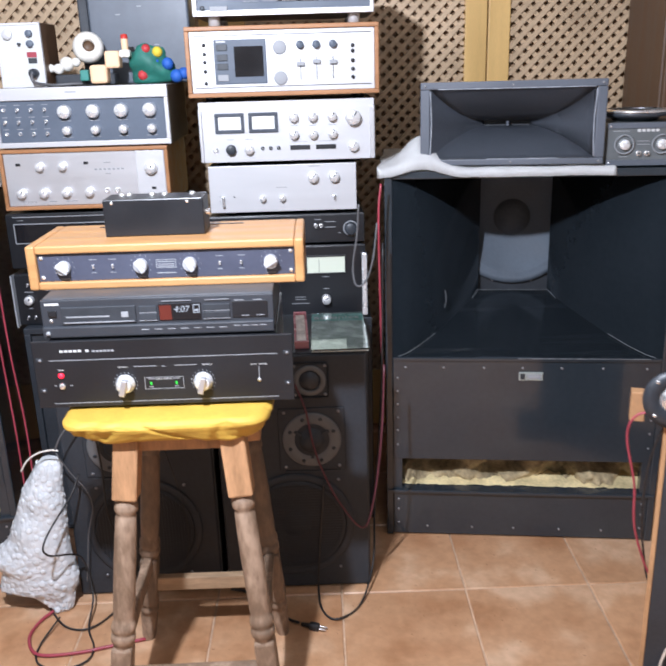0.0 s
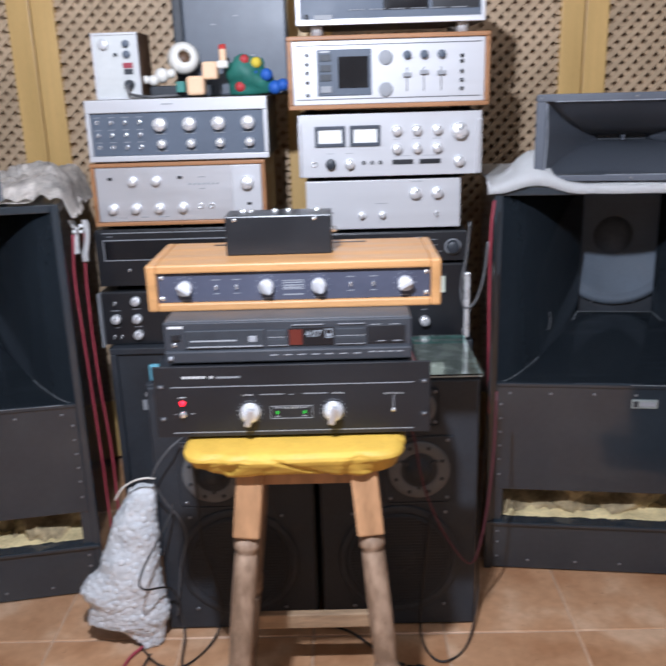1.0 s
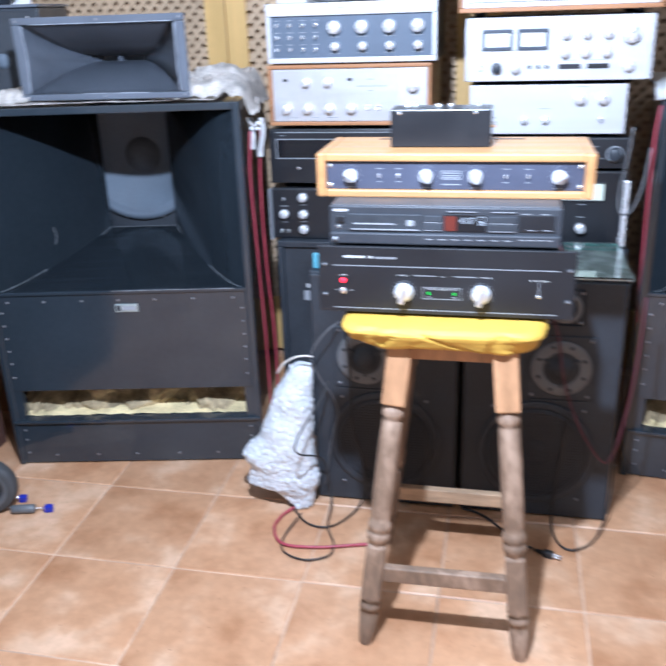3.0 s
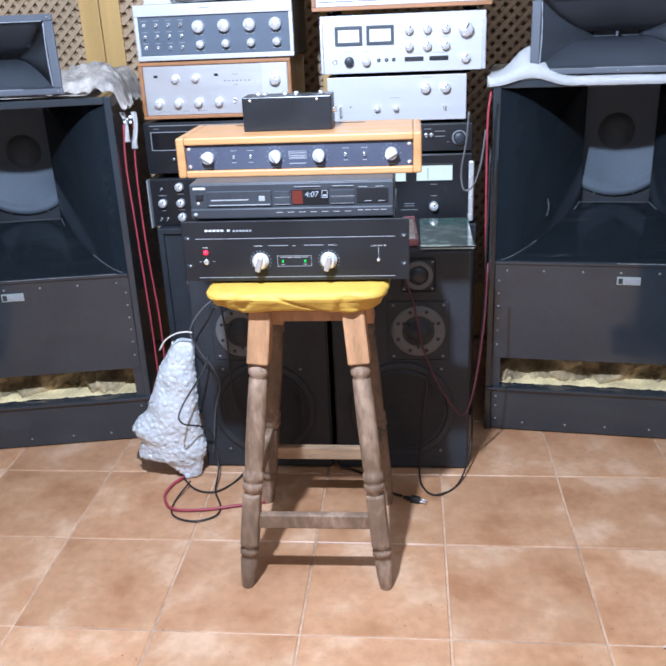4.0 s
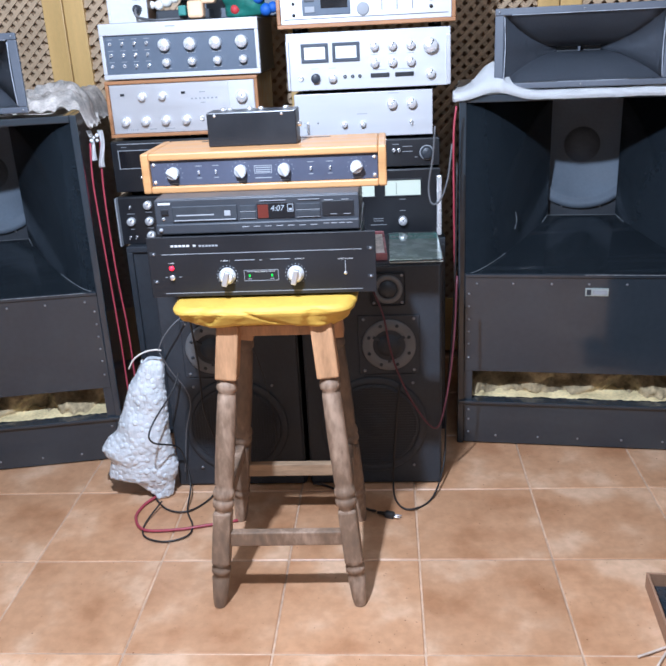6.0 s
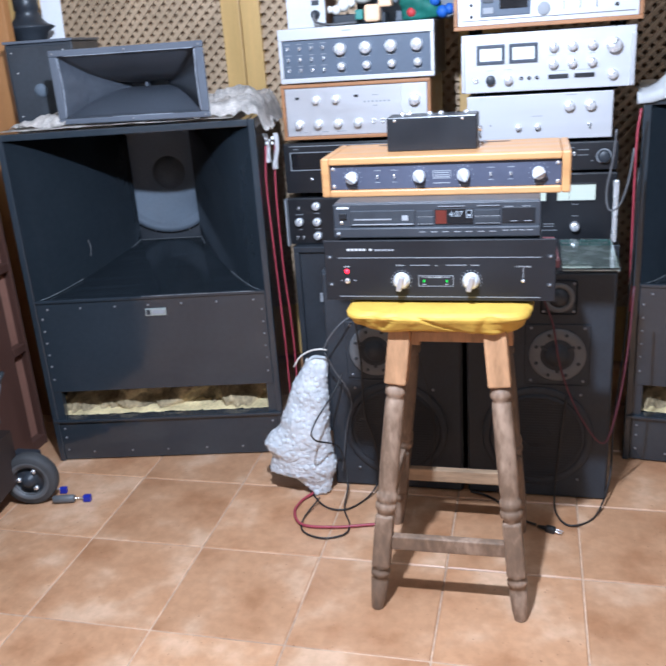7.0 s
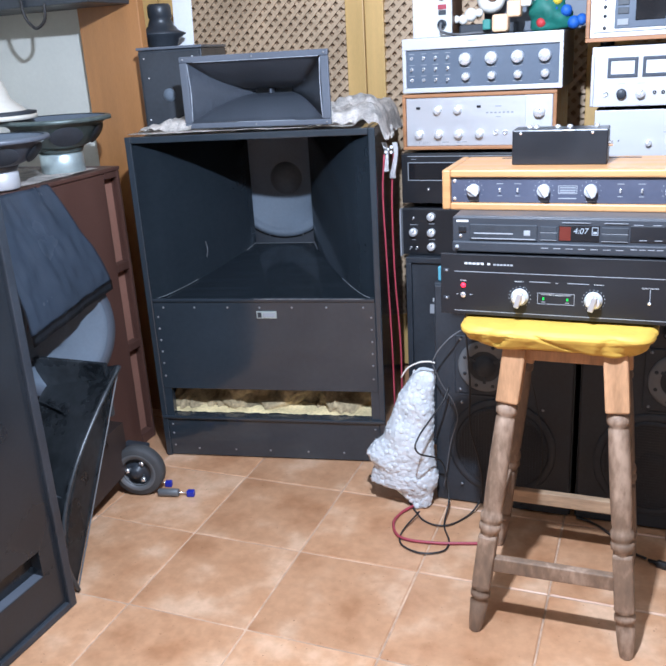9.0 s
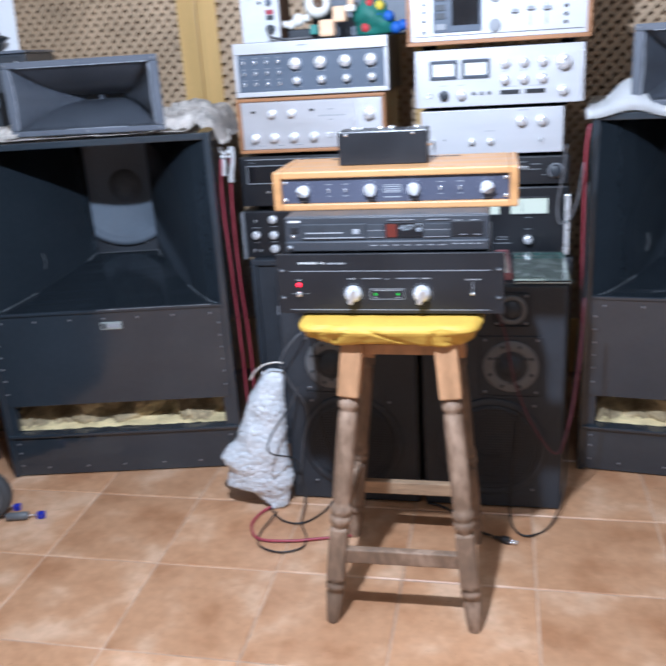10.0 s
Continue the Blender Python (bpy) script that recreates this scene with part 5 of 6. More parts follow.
def woofer(m, r, h, mag_r, mag_h, frame_mat, mag_mat, label):
    """A bare driver standing on its magnet: basket with windows, rim, cone."""
    c = thing("bare_woofer", m, label, "driver", "bare woofers")
    part("magnet", lathe([(0, 0), (mag_r - 0.004, 0), (mag_r, 0.004), (mag_r, mag_h - 0.006), (mag_r - 0.006, mag_h), (mag_r * 0.6, mag_h)], 32), mag_mat, c)
    n = 6
    z0, z1, r0 = mag_h, h - 0.012, mag_r * 0.95
    part("basket_base", lathe([(r0 * 0.4, z0), (r0 * 1.05, z0), (r0 * 1.15, z0 + 0.014), (r0 * 1.02, z0 + 0.018), (r0 * 0.4, z0 + 0.01)], 32), frame_mat, c)
    zb = z0 + 0.012
    part("basket", lathe([(r0 * 1.05, zb), (r * 0.60, zb + 0.014), (r * 0.84, z1 - 0.01), (r * 0.93, z1)], 40), frame_mat, c)
    for k in range(n):
        a = 2 * math.pi * k / n + 0.35
        zm, rm = (zb + z1) / 2, (r * 0.60 + r * 0.84) / 2 + 0.001
        lean = math.degrees(math.atan2(r * 0.24, z1 - zb - 0.024))
        disc = lathe([(0, 0.0015), (0.24 * r, 0.0015), (0.26 * r, 0.0)], 22, Matrix.Translation((rm * math.cos(a), rm * math.sin(a), zm)) @ pose(0, 0, 0, 0, 0, math.degrees(a)) @ pose(0, 0, 0, 0, 90 + lean * 0.9, 0) @ Matrix.Diagonal((0.8, 1.15, 1, 1)))
        part("basket_window", disc, BLACKMAT, c)
    part("rim", lathe([(r * 0.9, z1), (r, z1), (r, h - 0.003), (r - 0.004, h), (r * 0.9, h)], 44), frame_mat, c)
    part("cone", lathe([(r * 0.92, h - 0.002), (r * 0.82, h - 0.012), (r * 0.3, z0 + 0.03), (0, z0 + 0.04)], 36), CONE, c)
    return c


woofer(pose(-1.172, 2.27, 0.972), 0.165, 0.165, 0.066, 0.062, GREENGREY, PALEMETAL, "bare green-grey woofer standing on its magnet on the cabinet")
woofer(pose(-1.135, 1.955, 0.972), 0.15, 0.14, 0.052, 0.05, GREYHORN, WHITEAL, "bare grey woofer with white magnet on the cabinet")
CREAM = material("cream_paint", (0.62, 0.58, 0.50), 0.5, vary=0.1, scale=10)


def cream_cone():
    c = thing("cream_loudspeaker", pose(-1.33, 2.18, 1.141), "cream loudspeaker lying face-down on the woofers", "driver")
    part("rim", lathe([(0.11, 0), (0.13, 0.0), (0.13, 0.012), (0.11, 0.016)], 36), CREAM, c)
    part("rim_edge", lathe([(0.128, 0.013), (0.1295, 0.02), (0.10, 0.024)], 36), BLACKMAT, c)
    part("cone", lathe([(0.11, 0.016), (0.06, 0.06), (0.045, 0.11), (0, 0.115)], 30), CREAM, c)


cream_cone()

# ---- plastic-wrapped woofer, scoop bin and caster in front of the brown cabinet ----
def leaning_woofer():
    m = pose(-1.035, 1.955, 0.565) @ pose(0, 0, 0, 0, 80, -16)
    c = thing("leaning_woofer", m, "large grey-blue woofer leaning against the brown cabinet", "driver")
    part("rim", lathe([(0.168, 0.0), (0.195, 0), (0.195, 0.014), (0.168, 0.016)], 44), GREYHORN, c)
    part("cone", lathe([(0.17, 0.014), (0.16, 0.018), (0.148, 0.010), (0.07, -0.03), (0.055, -0.028), (0, -0.012)], 40), CONE, c)
    part("basket", lathe([(0, -0.09), (0.07, -0.09), (0.08, -0.06), (0.15, -0.02), (0.193, -0.001)], 30), BLACK, c)


leaning_woofer()


def tarp(u, v):
    # u runs along the cabinet, v hangs down; the far corner hangs lowest
    z = 0.968 - v * (0.36 - 0.06 * u)
    y = 1.78 + 0.29 * u + 0.07 * v * u
    x = -1.075 + 0.11 * (1 - (1 - v) ** 1.6) + 0.010 * noise.noise((y * 16, z * 5, 3)) + 0.005 * noise.noise((y * 45, z * 20, 1))
    return (x, y, z)


solid("blue_plastic_sheet", thicken(grid_sheet(tarp, 36, 36), 0.001), BLUETARP, Matrix(), "dark blue plastic sheet hanging from the cabinet over the woofer", "sheet")


def tarp_edge(u, v):
    x, y, z = tarp(u, 1.0)
    return (x + 0.003, y, z - 0.03 * v + 0.004)


solid("black_strip", thicken(grid_sheet(tarp_edge, 30, 2), 0.004), BLACKMAT, Matrix(), "black strip along the lower edge of the plastic", "strip")


def scoop_bin():
    c = thing("scoop_horn_bin", pose(-0.78, 1.555, 0), "scuffed black curved scoop horn on a caster", "horn")
    SC = material("scuffed_black", (0.02, 0.024, 0.028), 0.32, vary=0.6, scale=9, fine=50, bump=0.12, second=(0.05, 0.056, 0.062), second_at=0.86)
    SH, SR = 0.505, 0.302

    def outer(t):
        return (0.02 + SR * t, SH * t)

    def inner(t):
        y, z = outer(t)
        return (y - 0.135 * math.sin(math.pi * t) ** 0.9, z)

    def cheek(u, v):
        (ya, za), (yb, zb) = inner(u), outer(u)
        return (0.012 * math.sin(math.pi * u) * (1 - v), ya + (yb - ya) * v, 0.002 + za + (zb - za) * v)
    part("side_cheek", thicken(grid_sheet(cheek, 24, 6), 0.012), SC, c, "crescent-shaped side cheek with worn edge")
    part("lip", sweep([(0.008, inner(k / 8)[0], inner(k / 8)[1] + 0.004) for k in range(9)], 0.006, 8), SC, c)
    # grey line paints the highlight on the worn outer edge
    part("worn_edge_shine", sweep([(0.005, outer(k / 8)[0], outer(k / 8)[1] + 0.002) for k in range(9)], 0.0022, 6), GREYRING, c)

    def flare(u, v):
        y, z = inner(0.25 + 0.75 * u)
        return (-0.004 - 0.24 * v, y + 0.10 * v * (1 - u) + 0.02, z - 0.05 * v * u)
    part("curved_floor", thicken(grid_sheet(flare, 18, 8), 0.01), SC, c)
    part("back_board", box(-0.27, -0.03, SR + 0.005, SR + 0.02, 0.36, SH + 0.012, 0.003), SC, c)

    def fin(u, v):
        return (-0.25 + 0.20 * u, 0.12 + 0.16 * u + 0.02 * v, 0.50 - 0.20 * u ** 1.6 - 0.03 * v)
    part("inner_fin", thicken(grid_sheet(fin, 12, 2), 0.01), SC, c)
    part("far_cheek", box(-0.285, -0.272, 0.03, SR + 0.01, 0.02, SH, 0.003), SC, c)
    part("shelf", box(-0.27, -0.03, 0.06, 0.15, 0.235, 0.247, 0.002), SC, c)
    BD = material("brown_black_box", (0.03, 0.02, 0.017), 0.5, vary=0.3, scale=6)
    bd = bmesh.new()
    low = [bd.verts.new(p) for p in ((-0.27, 0.06, 0.0), (-0.15, 0.06, 0.0), (-0.15, 0.50, 0.08), (-0.27, 0.50, 0.08))]
    up = [bd.verts.new(p) for p in ((-0.27, 0.06, 0.20), (-0.15, 0.06, 0.20), (-0.15, 0.50, 0.24), (-0.27, 0.50, 0.24))]
    bd.faces.new(low[::-1]), bd.faces.new(up)
    for i in range(4):
        bd.faces.new((low[i], low[(i + 1) % 4], up[(i + 1) % 4], up[i]))
    bmesh.ops.recalc_face_normals(bd, faces=bd.faces[:])
    part("body", bd, BD, c, "dark brown tapered body")
    WH = Matrix.Translation((-0.115, 0.50, 0.082)) @ pose(0, 0, 0, 0, 90, -78)
    w = part("caster", lathe([(0.045, -0.02), (0.075, -0.022), (0.082, -0.014), (0.082, 0.014), (0.075, 0.022), (0.045, 0.02)], 40,
                             WH), RUBBER, c, "grey rubber caster wheel")
    part("rim", lathe([(0.047, -0.018), (0.047, 0.02), (0.058, 0.024), (0.062, 0.0235)], 36, WH), GREYRING, w)
    part("hub", lathe([(0.046, 0.006), (0.02, 0.008), (0.018, 0.03), (0.008, 0.034), (0, 0.034)], 24, WH), BLACK, w)
    for k in range(3):
        a = 2 * math.pi * k / 3 + 0.5
        part("nut", lathe([(0.008, 0.008), (0.008, 0.018), (0, 0.018)], 6, WH @ Matrix.Translation((0.032 * math.cos(a), 0.032 * math.sin(a), 0))), CHROME, w)
    part("axle_bracket", box(-0.17, -0.09, 0.50, 0.54, 0.06, 0.16, 0.004), BLACK, c)


scoop_bin()


def dark_cabinet():
    c = thing("dark_bass_bin", pose(-0.757, 1.53, 0, 0, 0, -2), "dark grey bass bin with a rectangular port slot near its base", "loudspeaker")
    L, W, H = 0.62, 0.5, 1.06
    DG = material("dark_grey_paint", (0.017, 0.020, 0.024), 0.33, vary=0.25, scale=5, fine=120, bump=0.06)
    part("body", box(-W, -0.03, -L, 0, 0, H, 0.006), DG, c)
    # front board round the port
    y0, y1, z0, z1 = -0.32, -0.075, 0.13, 0.20
    part("front_board", box(-0.03, 0, -L + 0.02, -0.02, z1, H - 0.02, 0.001), DG, c)
    part("front_board", box(-0.03, 0, -L + 0.02, -0.02, 0.02, z0, 0.001), DG, c)
    part("front_board", box(-0.03, 0, y1, -0.02, z0, z1), DG, c)
    part("front_board", box(-0.03, 0, -L + 0.02, y0, z0, z1), DG, c)
    part("port_floor", box(-0.029, -0.002, y0, y1, z0 - 0.001, z0 + 0.002), GREYHORN, c)
    part("edge_strip", box(-0.03, 0.012, -0.02, 0.004, 0, H, 0.003), BLACK, c)
    part("edge_strip", box(-0.03, 0.012, -L, -0.02, 0, 0.02, 0.003), BLACK, c)
    part("edge_strip", box(-0.03, 0.012, -L, -0.02, H - 0.02, H, 0.003), BLACK, c)


dark_cabinet()
solid("cable_connector", box(-0.03, 0.03, -0.02, 0.02, 0, 0.05, 0.012), BLACK, pose(-0.79, 1.47, 1.062, 0, 0, 20), "black plastic connector lying on the bass bin", "connector")


def capacitor():
    c = thing("capacitor", pose(-0.80, 2.06, 0, 0, 0, 14), "small grey capacitor with blue clips lying on the tiles", "capacitor")
    part("body", lathe([(0, -0.032), (0.011, -0.032), (0.0125, -0.03), (0.0125, 0.03), (0.011, 0.032), (0, 0.032)], 18, Matrix.Translation((0, 0, 0.0125)) @ pose(0, 0, 0, 0, 90, 0)), GREYRING, c)
    BL = material("blue_plastic_clip", (0.02, 0.03, 0.35), 0.4, vary=0.1)
    part("lead", sweep([(0.032, 0, 0.012), (0.045, 0.004, 0.01), (0.06, 0.0, 0.008)], 0.0018, 6), CHROME, c)
    part("lead", sweep([(-0.032, 0, 0.012), (-0.045, 0.02, 0.016), (-0.04, 0.045, 0.02), (-0.02, 0.055, 0.016)], 0.0018, 6), CHROME, c)
    part("clip", box(0.058, 0.082, -0.008, 0.01, 0.0, 0.02, 0.003), BL, c, "blue clip")
    part("clip", box(-0.03, -0.008, 0.05, 0.066, 0.0, 0.02, 0.003), BL, c, "blue clip")


capacitor()

# ---- bubble wrap bundle ----
def wrap_material(name, rough, clear, tone, relief):
    """Thin milky film: part of the light passes, part glows through, and the surface glints."""
    m = bpy.data.materials.new(name)
    m.use_nodes = True
    nt = m.node_tree
    nt.nodes.remove(nt.nodes["Principled BSDF"])
    out = nt.nodes["Material Output"]
    front, behind, glass, gloss = [nt.nodes.new("ShaderNodeBsdf" + k) for k in ("Diffuse", "Translucent", "Transparent", "Glossy")]
    co, no, ramp, bu, fr = [nt.nodes.new("ShaderNode" + k) for k in ("TexCoord", "TexNoise", "ValToRGB", "Bump", "Fresnel")]
    no.inputs["Scale"].default_value, no.inputs["Detail"].default_value = 38, 4
    nt.links.new(co.outputs["Object"], no.inputs["Vector"])
    ramp.color_ramp.elements[0].position, ramp.color_ramp.elements[1].position = 0.35, 0.65
    ramp.color_ramp.elements[0].color = (*[c * 0.82 for c in tone], 1)
    ramp.color_ramp.elements[1].color = (*tone, 1)
    nt.links.new(no.outputs["Fac"], ramp.inputs[0])
    bu.inputs["Strength"].default_value, bu.inputs["Distance"].default_value = relief, 0.003
    nt.links.new(no.outputs["Fac"], bu.inputs["Height"])
    for n in (front, behind):
        nt.links.new(ramp.outputs[0], n.inputs["Color"])
    gloss.inputs["Roughness"].default_value = rough
    fr.inputs["IOR"].default_value = 1.9
    for n in (gloss, fr):
        nt.links.new(bu.outputs[0], n.inputs["Normal"])
    last = front.outputs[0]
    for share, other in ((0.2, behind), (clear, glass), (None, gloss)):
        mix = nt.nodes.new("ShaderNodeMixShader")
        if share is None:
            nt.links.new(fr.outputs[0], mix.inputs[0])
        else:
            mix.inputs[0].default_value = share
        nt.links.new(last, mix.inputs[1])
        nt.links.new(other.outputs[0], mix.inputs[2])
        last = mix.outputs[0]
    nt.links.new(last, out.inputs["Surface"])
    return m


def bubble_wrap():
    rng = random.Random(3)
    # outline of the parcel: left, right, height, half depth
    path = [(-0.040, 0.004, 0.424, 0.012), (-0.058, 0.010, 0.410, 0.022), (-0.076, 0.008, 0.376, 0.032), (-0.096, 0.006, 0.343, 0.040), (-0.112, 0.006, 0.305, 0.046), (-0.126, 0.005, 0.266, 0.050), (-0.146, 0.005, 0.212, 0.054),
            (-0.176, 0.006, 0.186, 0.055), (-0.195, 0.007, 0.160, 0.054), (-0.190, 0.010, 0.140, 0.054), (-0.176, 0.014, 0.118, 0.052), (-0.182, 0.017, 0.098, 0.050), (-0.187, 0.014, 0.070, 0.046),
            (-0.150, 0.010, 0.062, 0.042), (-0.110, 0.006, 0.056, 0.040), (-0.086, 0.004, 0.034, 0.034), (-0.062, 0.000, 0.012, 0.028), (-0.050, -0.010, 0.002, 0.020)]

    def fn(u, v):
        k = v * (len(path) - 1)
        i = min(int(k), len(path) - 2)
        f = k - i
        xl, xr, z, ry = [p + (q - p) * f for p, q in zip(path[i], path[i + 1])]
        ca, sa = math.cos(2 * math.pi * u), math.sin(2 * math.pi * u)
        out = 0.007 * noise.noise((ca * 1.0, sa * 1.0, z * 16)) - 0.003 * abs(noise.noise((ca * 2.2, sa * 2.2, z * 38 + 4))) + 0.0018 * noise.noise((ca * 8, sa * 8, z * 130))
        cx, rx = (xl + xr) / 2, (xr - xl) / 2
        return Vector((cx + (rx + out * 0.5) * ca, -0.03 * (1 - z / 0.42) + (ry + out * 1.5) * sa, max(0.001, z)))
    c = thing("bubble_wrap", pose(0.0, 2.245, 0), "clear bubble wrap parcel standing by the towers", "packaging")
    b = grid_sheet(fn, 56, 60, False)
    bmesh.ops.remove_doubles(b, verts=b.verts[:], dist=0.0003)
    bmesh.ops.triangulate(b, faces=b.faces[:])
    bmesh.ops.holes_fill(b, edges=[e for e in b.edges if e.is_boundary], sides=0)
    bmesh.ops.recalc_face_normals(b, faces=b.faces[:])
    part("sheet", b, wrap_material("wrap_sheet", 0.10, 0.03, (0.90, 0.93, 0.96), 0.5), c, "crumpled clear plastic sheet")
    # air bubbles, spread over the sheet
    spots, verts, faces = [], [], []
    for q in range(8000):
        u, v = rng.random(), rng.uniform(0.03, 0.97)
        p = fn(u, v)
        if all((p - o).length_squared > 0.0150 ** 2 for o in spots):
            spots.append(p)
            n = (fn(u + 0.01, v) - fn(u - 0.01, v)).cross(fn(u, v + 0.015) - fn(u, v - 0.015))
            if n.length < 1e-9:
                continue
            n.normalize()
            if n.x * (p.x + 0.08) * 0.3 + n.y * p.y < 0:
                n = -n
            t = n.orthogonal().normalized()
            w = n.cross(t)
            r, h = rng.uniform(0.0070, 0.0084), rng.choice((0.0005, 0.0009, 0.0014, 0.0019))
            at = len(verts)
            for rr, hh in ((1, -0.3), (0.92, 0.45), (0.6, 0.85)):
                verts += [tuple(p + (t * math.cos(k * math.pi / 4) + w * math.sin(k * math.pi / 4)) * r * rr + n * h * hh) for k in range(8)]
            verts.append(tuple(p + n * h))
            for ring in (0, 8):
                faces += [(at + ring + k, at + ring + (k + 1) % 8, at + ring + 8 + (k + 1) % 8, at + ring + 8 + k) for k in range(8)]
            faces += [(at + 16 + k, at + 16 + (k + 1) % 8, at + 24) for k in range(8)]
    me = bpy.data.meshes.new("bubble_layer")
    me.from_pydata(verts, [], faces)
    b = bmesh.new()
    b.from_mesh(me)
    bpy.data.meshes.remove(me)
    for f in b.faces:
        f.smooth = True
    o = part("bubble_layer", b, wrap_material("wrap_bubble", 0.05, 0.0, (0.92, 0.945, 0.97), 0.4), c, "small clear air bubbles")
    o["kind"] = "stuff"


bubble_wrap()

# ---- glass plate and pink case on the tower ----
def glass_plate():
    G = bpy.data.materials.new("clear_glass")
    G.use_nodes = True
    p = G.node_tree.nodes["Principled BSDF"]
    p.inputs["Base Color"].default_value = (0.90, 0.98, 0.95, 1)
    p.inputs["Transmission Weight"].default_value, p.inputs["Roughness"].default_value, p.inputs["IOR"].default_value = 1.0, 0.02, 1.45
    c = thing("printed_record_sleeve", pose(0.645, 2.272, TH + 0.0005), "grey-green printed sleeve under a clear plate on the tower", "record sleeve")
    SL = material("sleeve_print", (0.46, 0.49, 0.46), 0.25, vary=0.55, scale=16, fine=50, bump=0.0)
    TEAL = material("teal_print", (0.17, 0.42, 0.38), 0.25, vary=0.15, scale=14, bump=0.0)
    part("sleeve", box(0, 0.14, 0.0, 0.235, 0, 0.003), SL, c)
    part("teal_band", box(0, 0.14, 0.236, 0.30, 0, 0.003), TEAL, c)
    b = text_bm("etronica", 0.038, 0, 0, 0)
    bmesh.ops.transform(b, matrix=Matrix.Translation((0.004, 0.252, 0.0036)) @ pose(0, 0, 0, -90, 0, 0), verts=b.verts[:])
    part("title", b, WHITE, c, "pale printed title")
    ob = part("plate", box(-0.002, 0.143, -0.004, 0.303, 0.0045, 0.0085, 0.001), G, c, "clear glass plate with green edge")
    ob.visible_shadow = False


glass_plate()


def pink_case():
    c = thing("pink_cassette_case", pose(0.603, 2.30, TH + 0.0005, 0, 0, 2), "translucent pink cassette case lying on the tower", "cassette case")
    PK = material("pink_plastic", (0.52, 0.20, 0.22), 0.25, vary=0.1)
    part("rim", box(0, 0.036, 0, 0.008, 0, 0.02, 0.002), PK, c)
    part("rim", box(0, 0.036, 0.25, 0.258, 0, 0.02, 0.002), PK, c)
    part("rim", box(0, 0.006, 0.008, 0.25, 0, 0.02, 0.002), PK, c)
    part("rim", box(0.03, 0.036, 0.008, 0.25, 0, 0.02, 0.002), PK, c)
    part("insert", box(0.006, 0.03, 0.008, 0.25, 0.002, 0.012), PAPER, c)


pink_case()

# ---- small things on the white-framed preamplifier ----
TZ = 1.3015


def test_set():
    c = thing("grey_test_set", pose(-0.145, RY + 0.01, TZ), "grey metal test set with knobs on top of the stack", "test instrument")
    part("body", box(0, 0.115, 0.006, 0.14, 0, 0.16, 0.003), DARKWOOD, c)
    part("rim", frame_bm(0, 0.115, 0, 0.16, 0.006, -0.002, 0.01, 0.001), WHITEAL, c)
    part("front_panel", box(0.006, 0.109, 0.001, 0.008, 0.006, 0.154), material("grey_enamel", (0.55, 0.56, 0.55), 0.4, vary=0.08), c)
    for x, z, r, mt in ((0.03, 0.132, 0.013, WHITEAL), (0.086, 0.133, 0.009, BLUEPANEL), (0.086, 0.108, 0.009, BLUEPANEL), (0.058, 0.108, 0.004, BLACKMAT)):
        part("knob", knob_bm(x, z, r, 0.01, 0.001), mt, c)
    part("red_plate", box(0.074, 0.099, -0.001, 0.002, 0.075, 0.088), RED, c)
    part("counter", box(0.076, 0.098, -0.001, 0.002, 0.06, 0.073), BLACKMAT, c)
    part("plug", lathe([(0.012, 0), (0.012, 0.018), (0.006, 0.03), (0, 0.03)], 16, Matrix.Translation((0.088, 0.001, 0.035)) @ FRONT), BLACK, c)


test_set()
cable("grey_lead", [(-0.057, 2.62, 1.335), (-0.05, 2.615, 1.315), (-0.02, 2.66, 1.306), (0.03, 2.68, 1.307), (0.06, 2.70, 1.308), (0.045, 2.74, 1.316)], 0.004, GREYCABLE, "grey lead curling on top of the stack")


def blob(points, nseg=18):
    """Joined balls (x, y, z, r) as one mesh."""
    b = None
    for x, y, z, r in points:
        prof = [(r * math.sin(math.pi * k / 10), -r * math.cos(math.pi * k / 10)) for k in range(11)]
        b = lathe(prof, nseg, Matrix.Translation((x, y, z)), b)
    return b


TOYWHITE = material("white_enamel_toy", (0.74, 0.72, 0.66), 0.4, vary=0.08, scale=14)


def white_toy():
    c = thing("white_toy", pose(0.068, 2.735, TZ + 0.098, 76, 12, 18), "white rounded toy with a dark hole propped among the toys", "toy")
    part("ring", lathe([(0.0155, 0.004), (0.016, 0.017), (0.020, 0.021), (0.032, 0.018), (0.040, 0.006), (0.041, -0.010), (0.036, -0.030), (0.026, -0.046), (0.012, -0.055), (0, -0.057)], 32), TOYWHITE, c)
    part("core", lathe([(0, 0.004), (0.0155, 0.006), (0.0155, -0.006), (0, -0.004)], 20), DARKWOOD, c, "dark core")


white_toy()
solid("white_bead_toy", blob([(0.0, 0, 0.014, 0.014), (-0.02, 0, 0.016, 0.011), (0.022, 0.004, 0.026, 0.019), (0.045, 0.01, 0.03, 0.012)]), TOYWHITE, pose(-0.008, 2.70, TZ + 0.03), "white ball-shaped toy leaning on the larger white one", "toy")
solid("toy_base", box(-0.06, 0.10, -0.03, 0.03, 0, 0.03, 0.006), BLACKMAT, pose(0.04, 2.725, TZ), "dark lump under the toys", "toy")


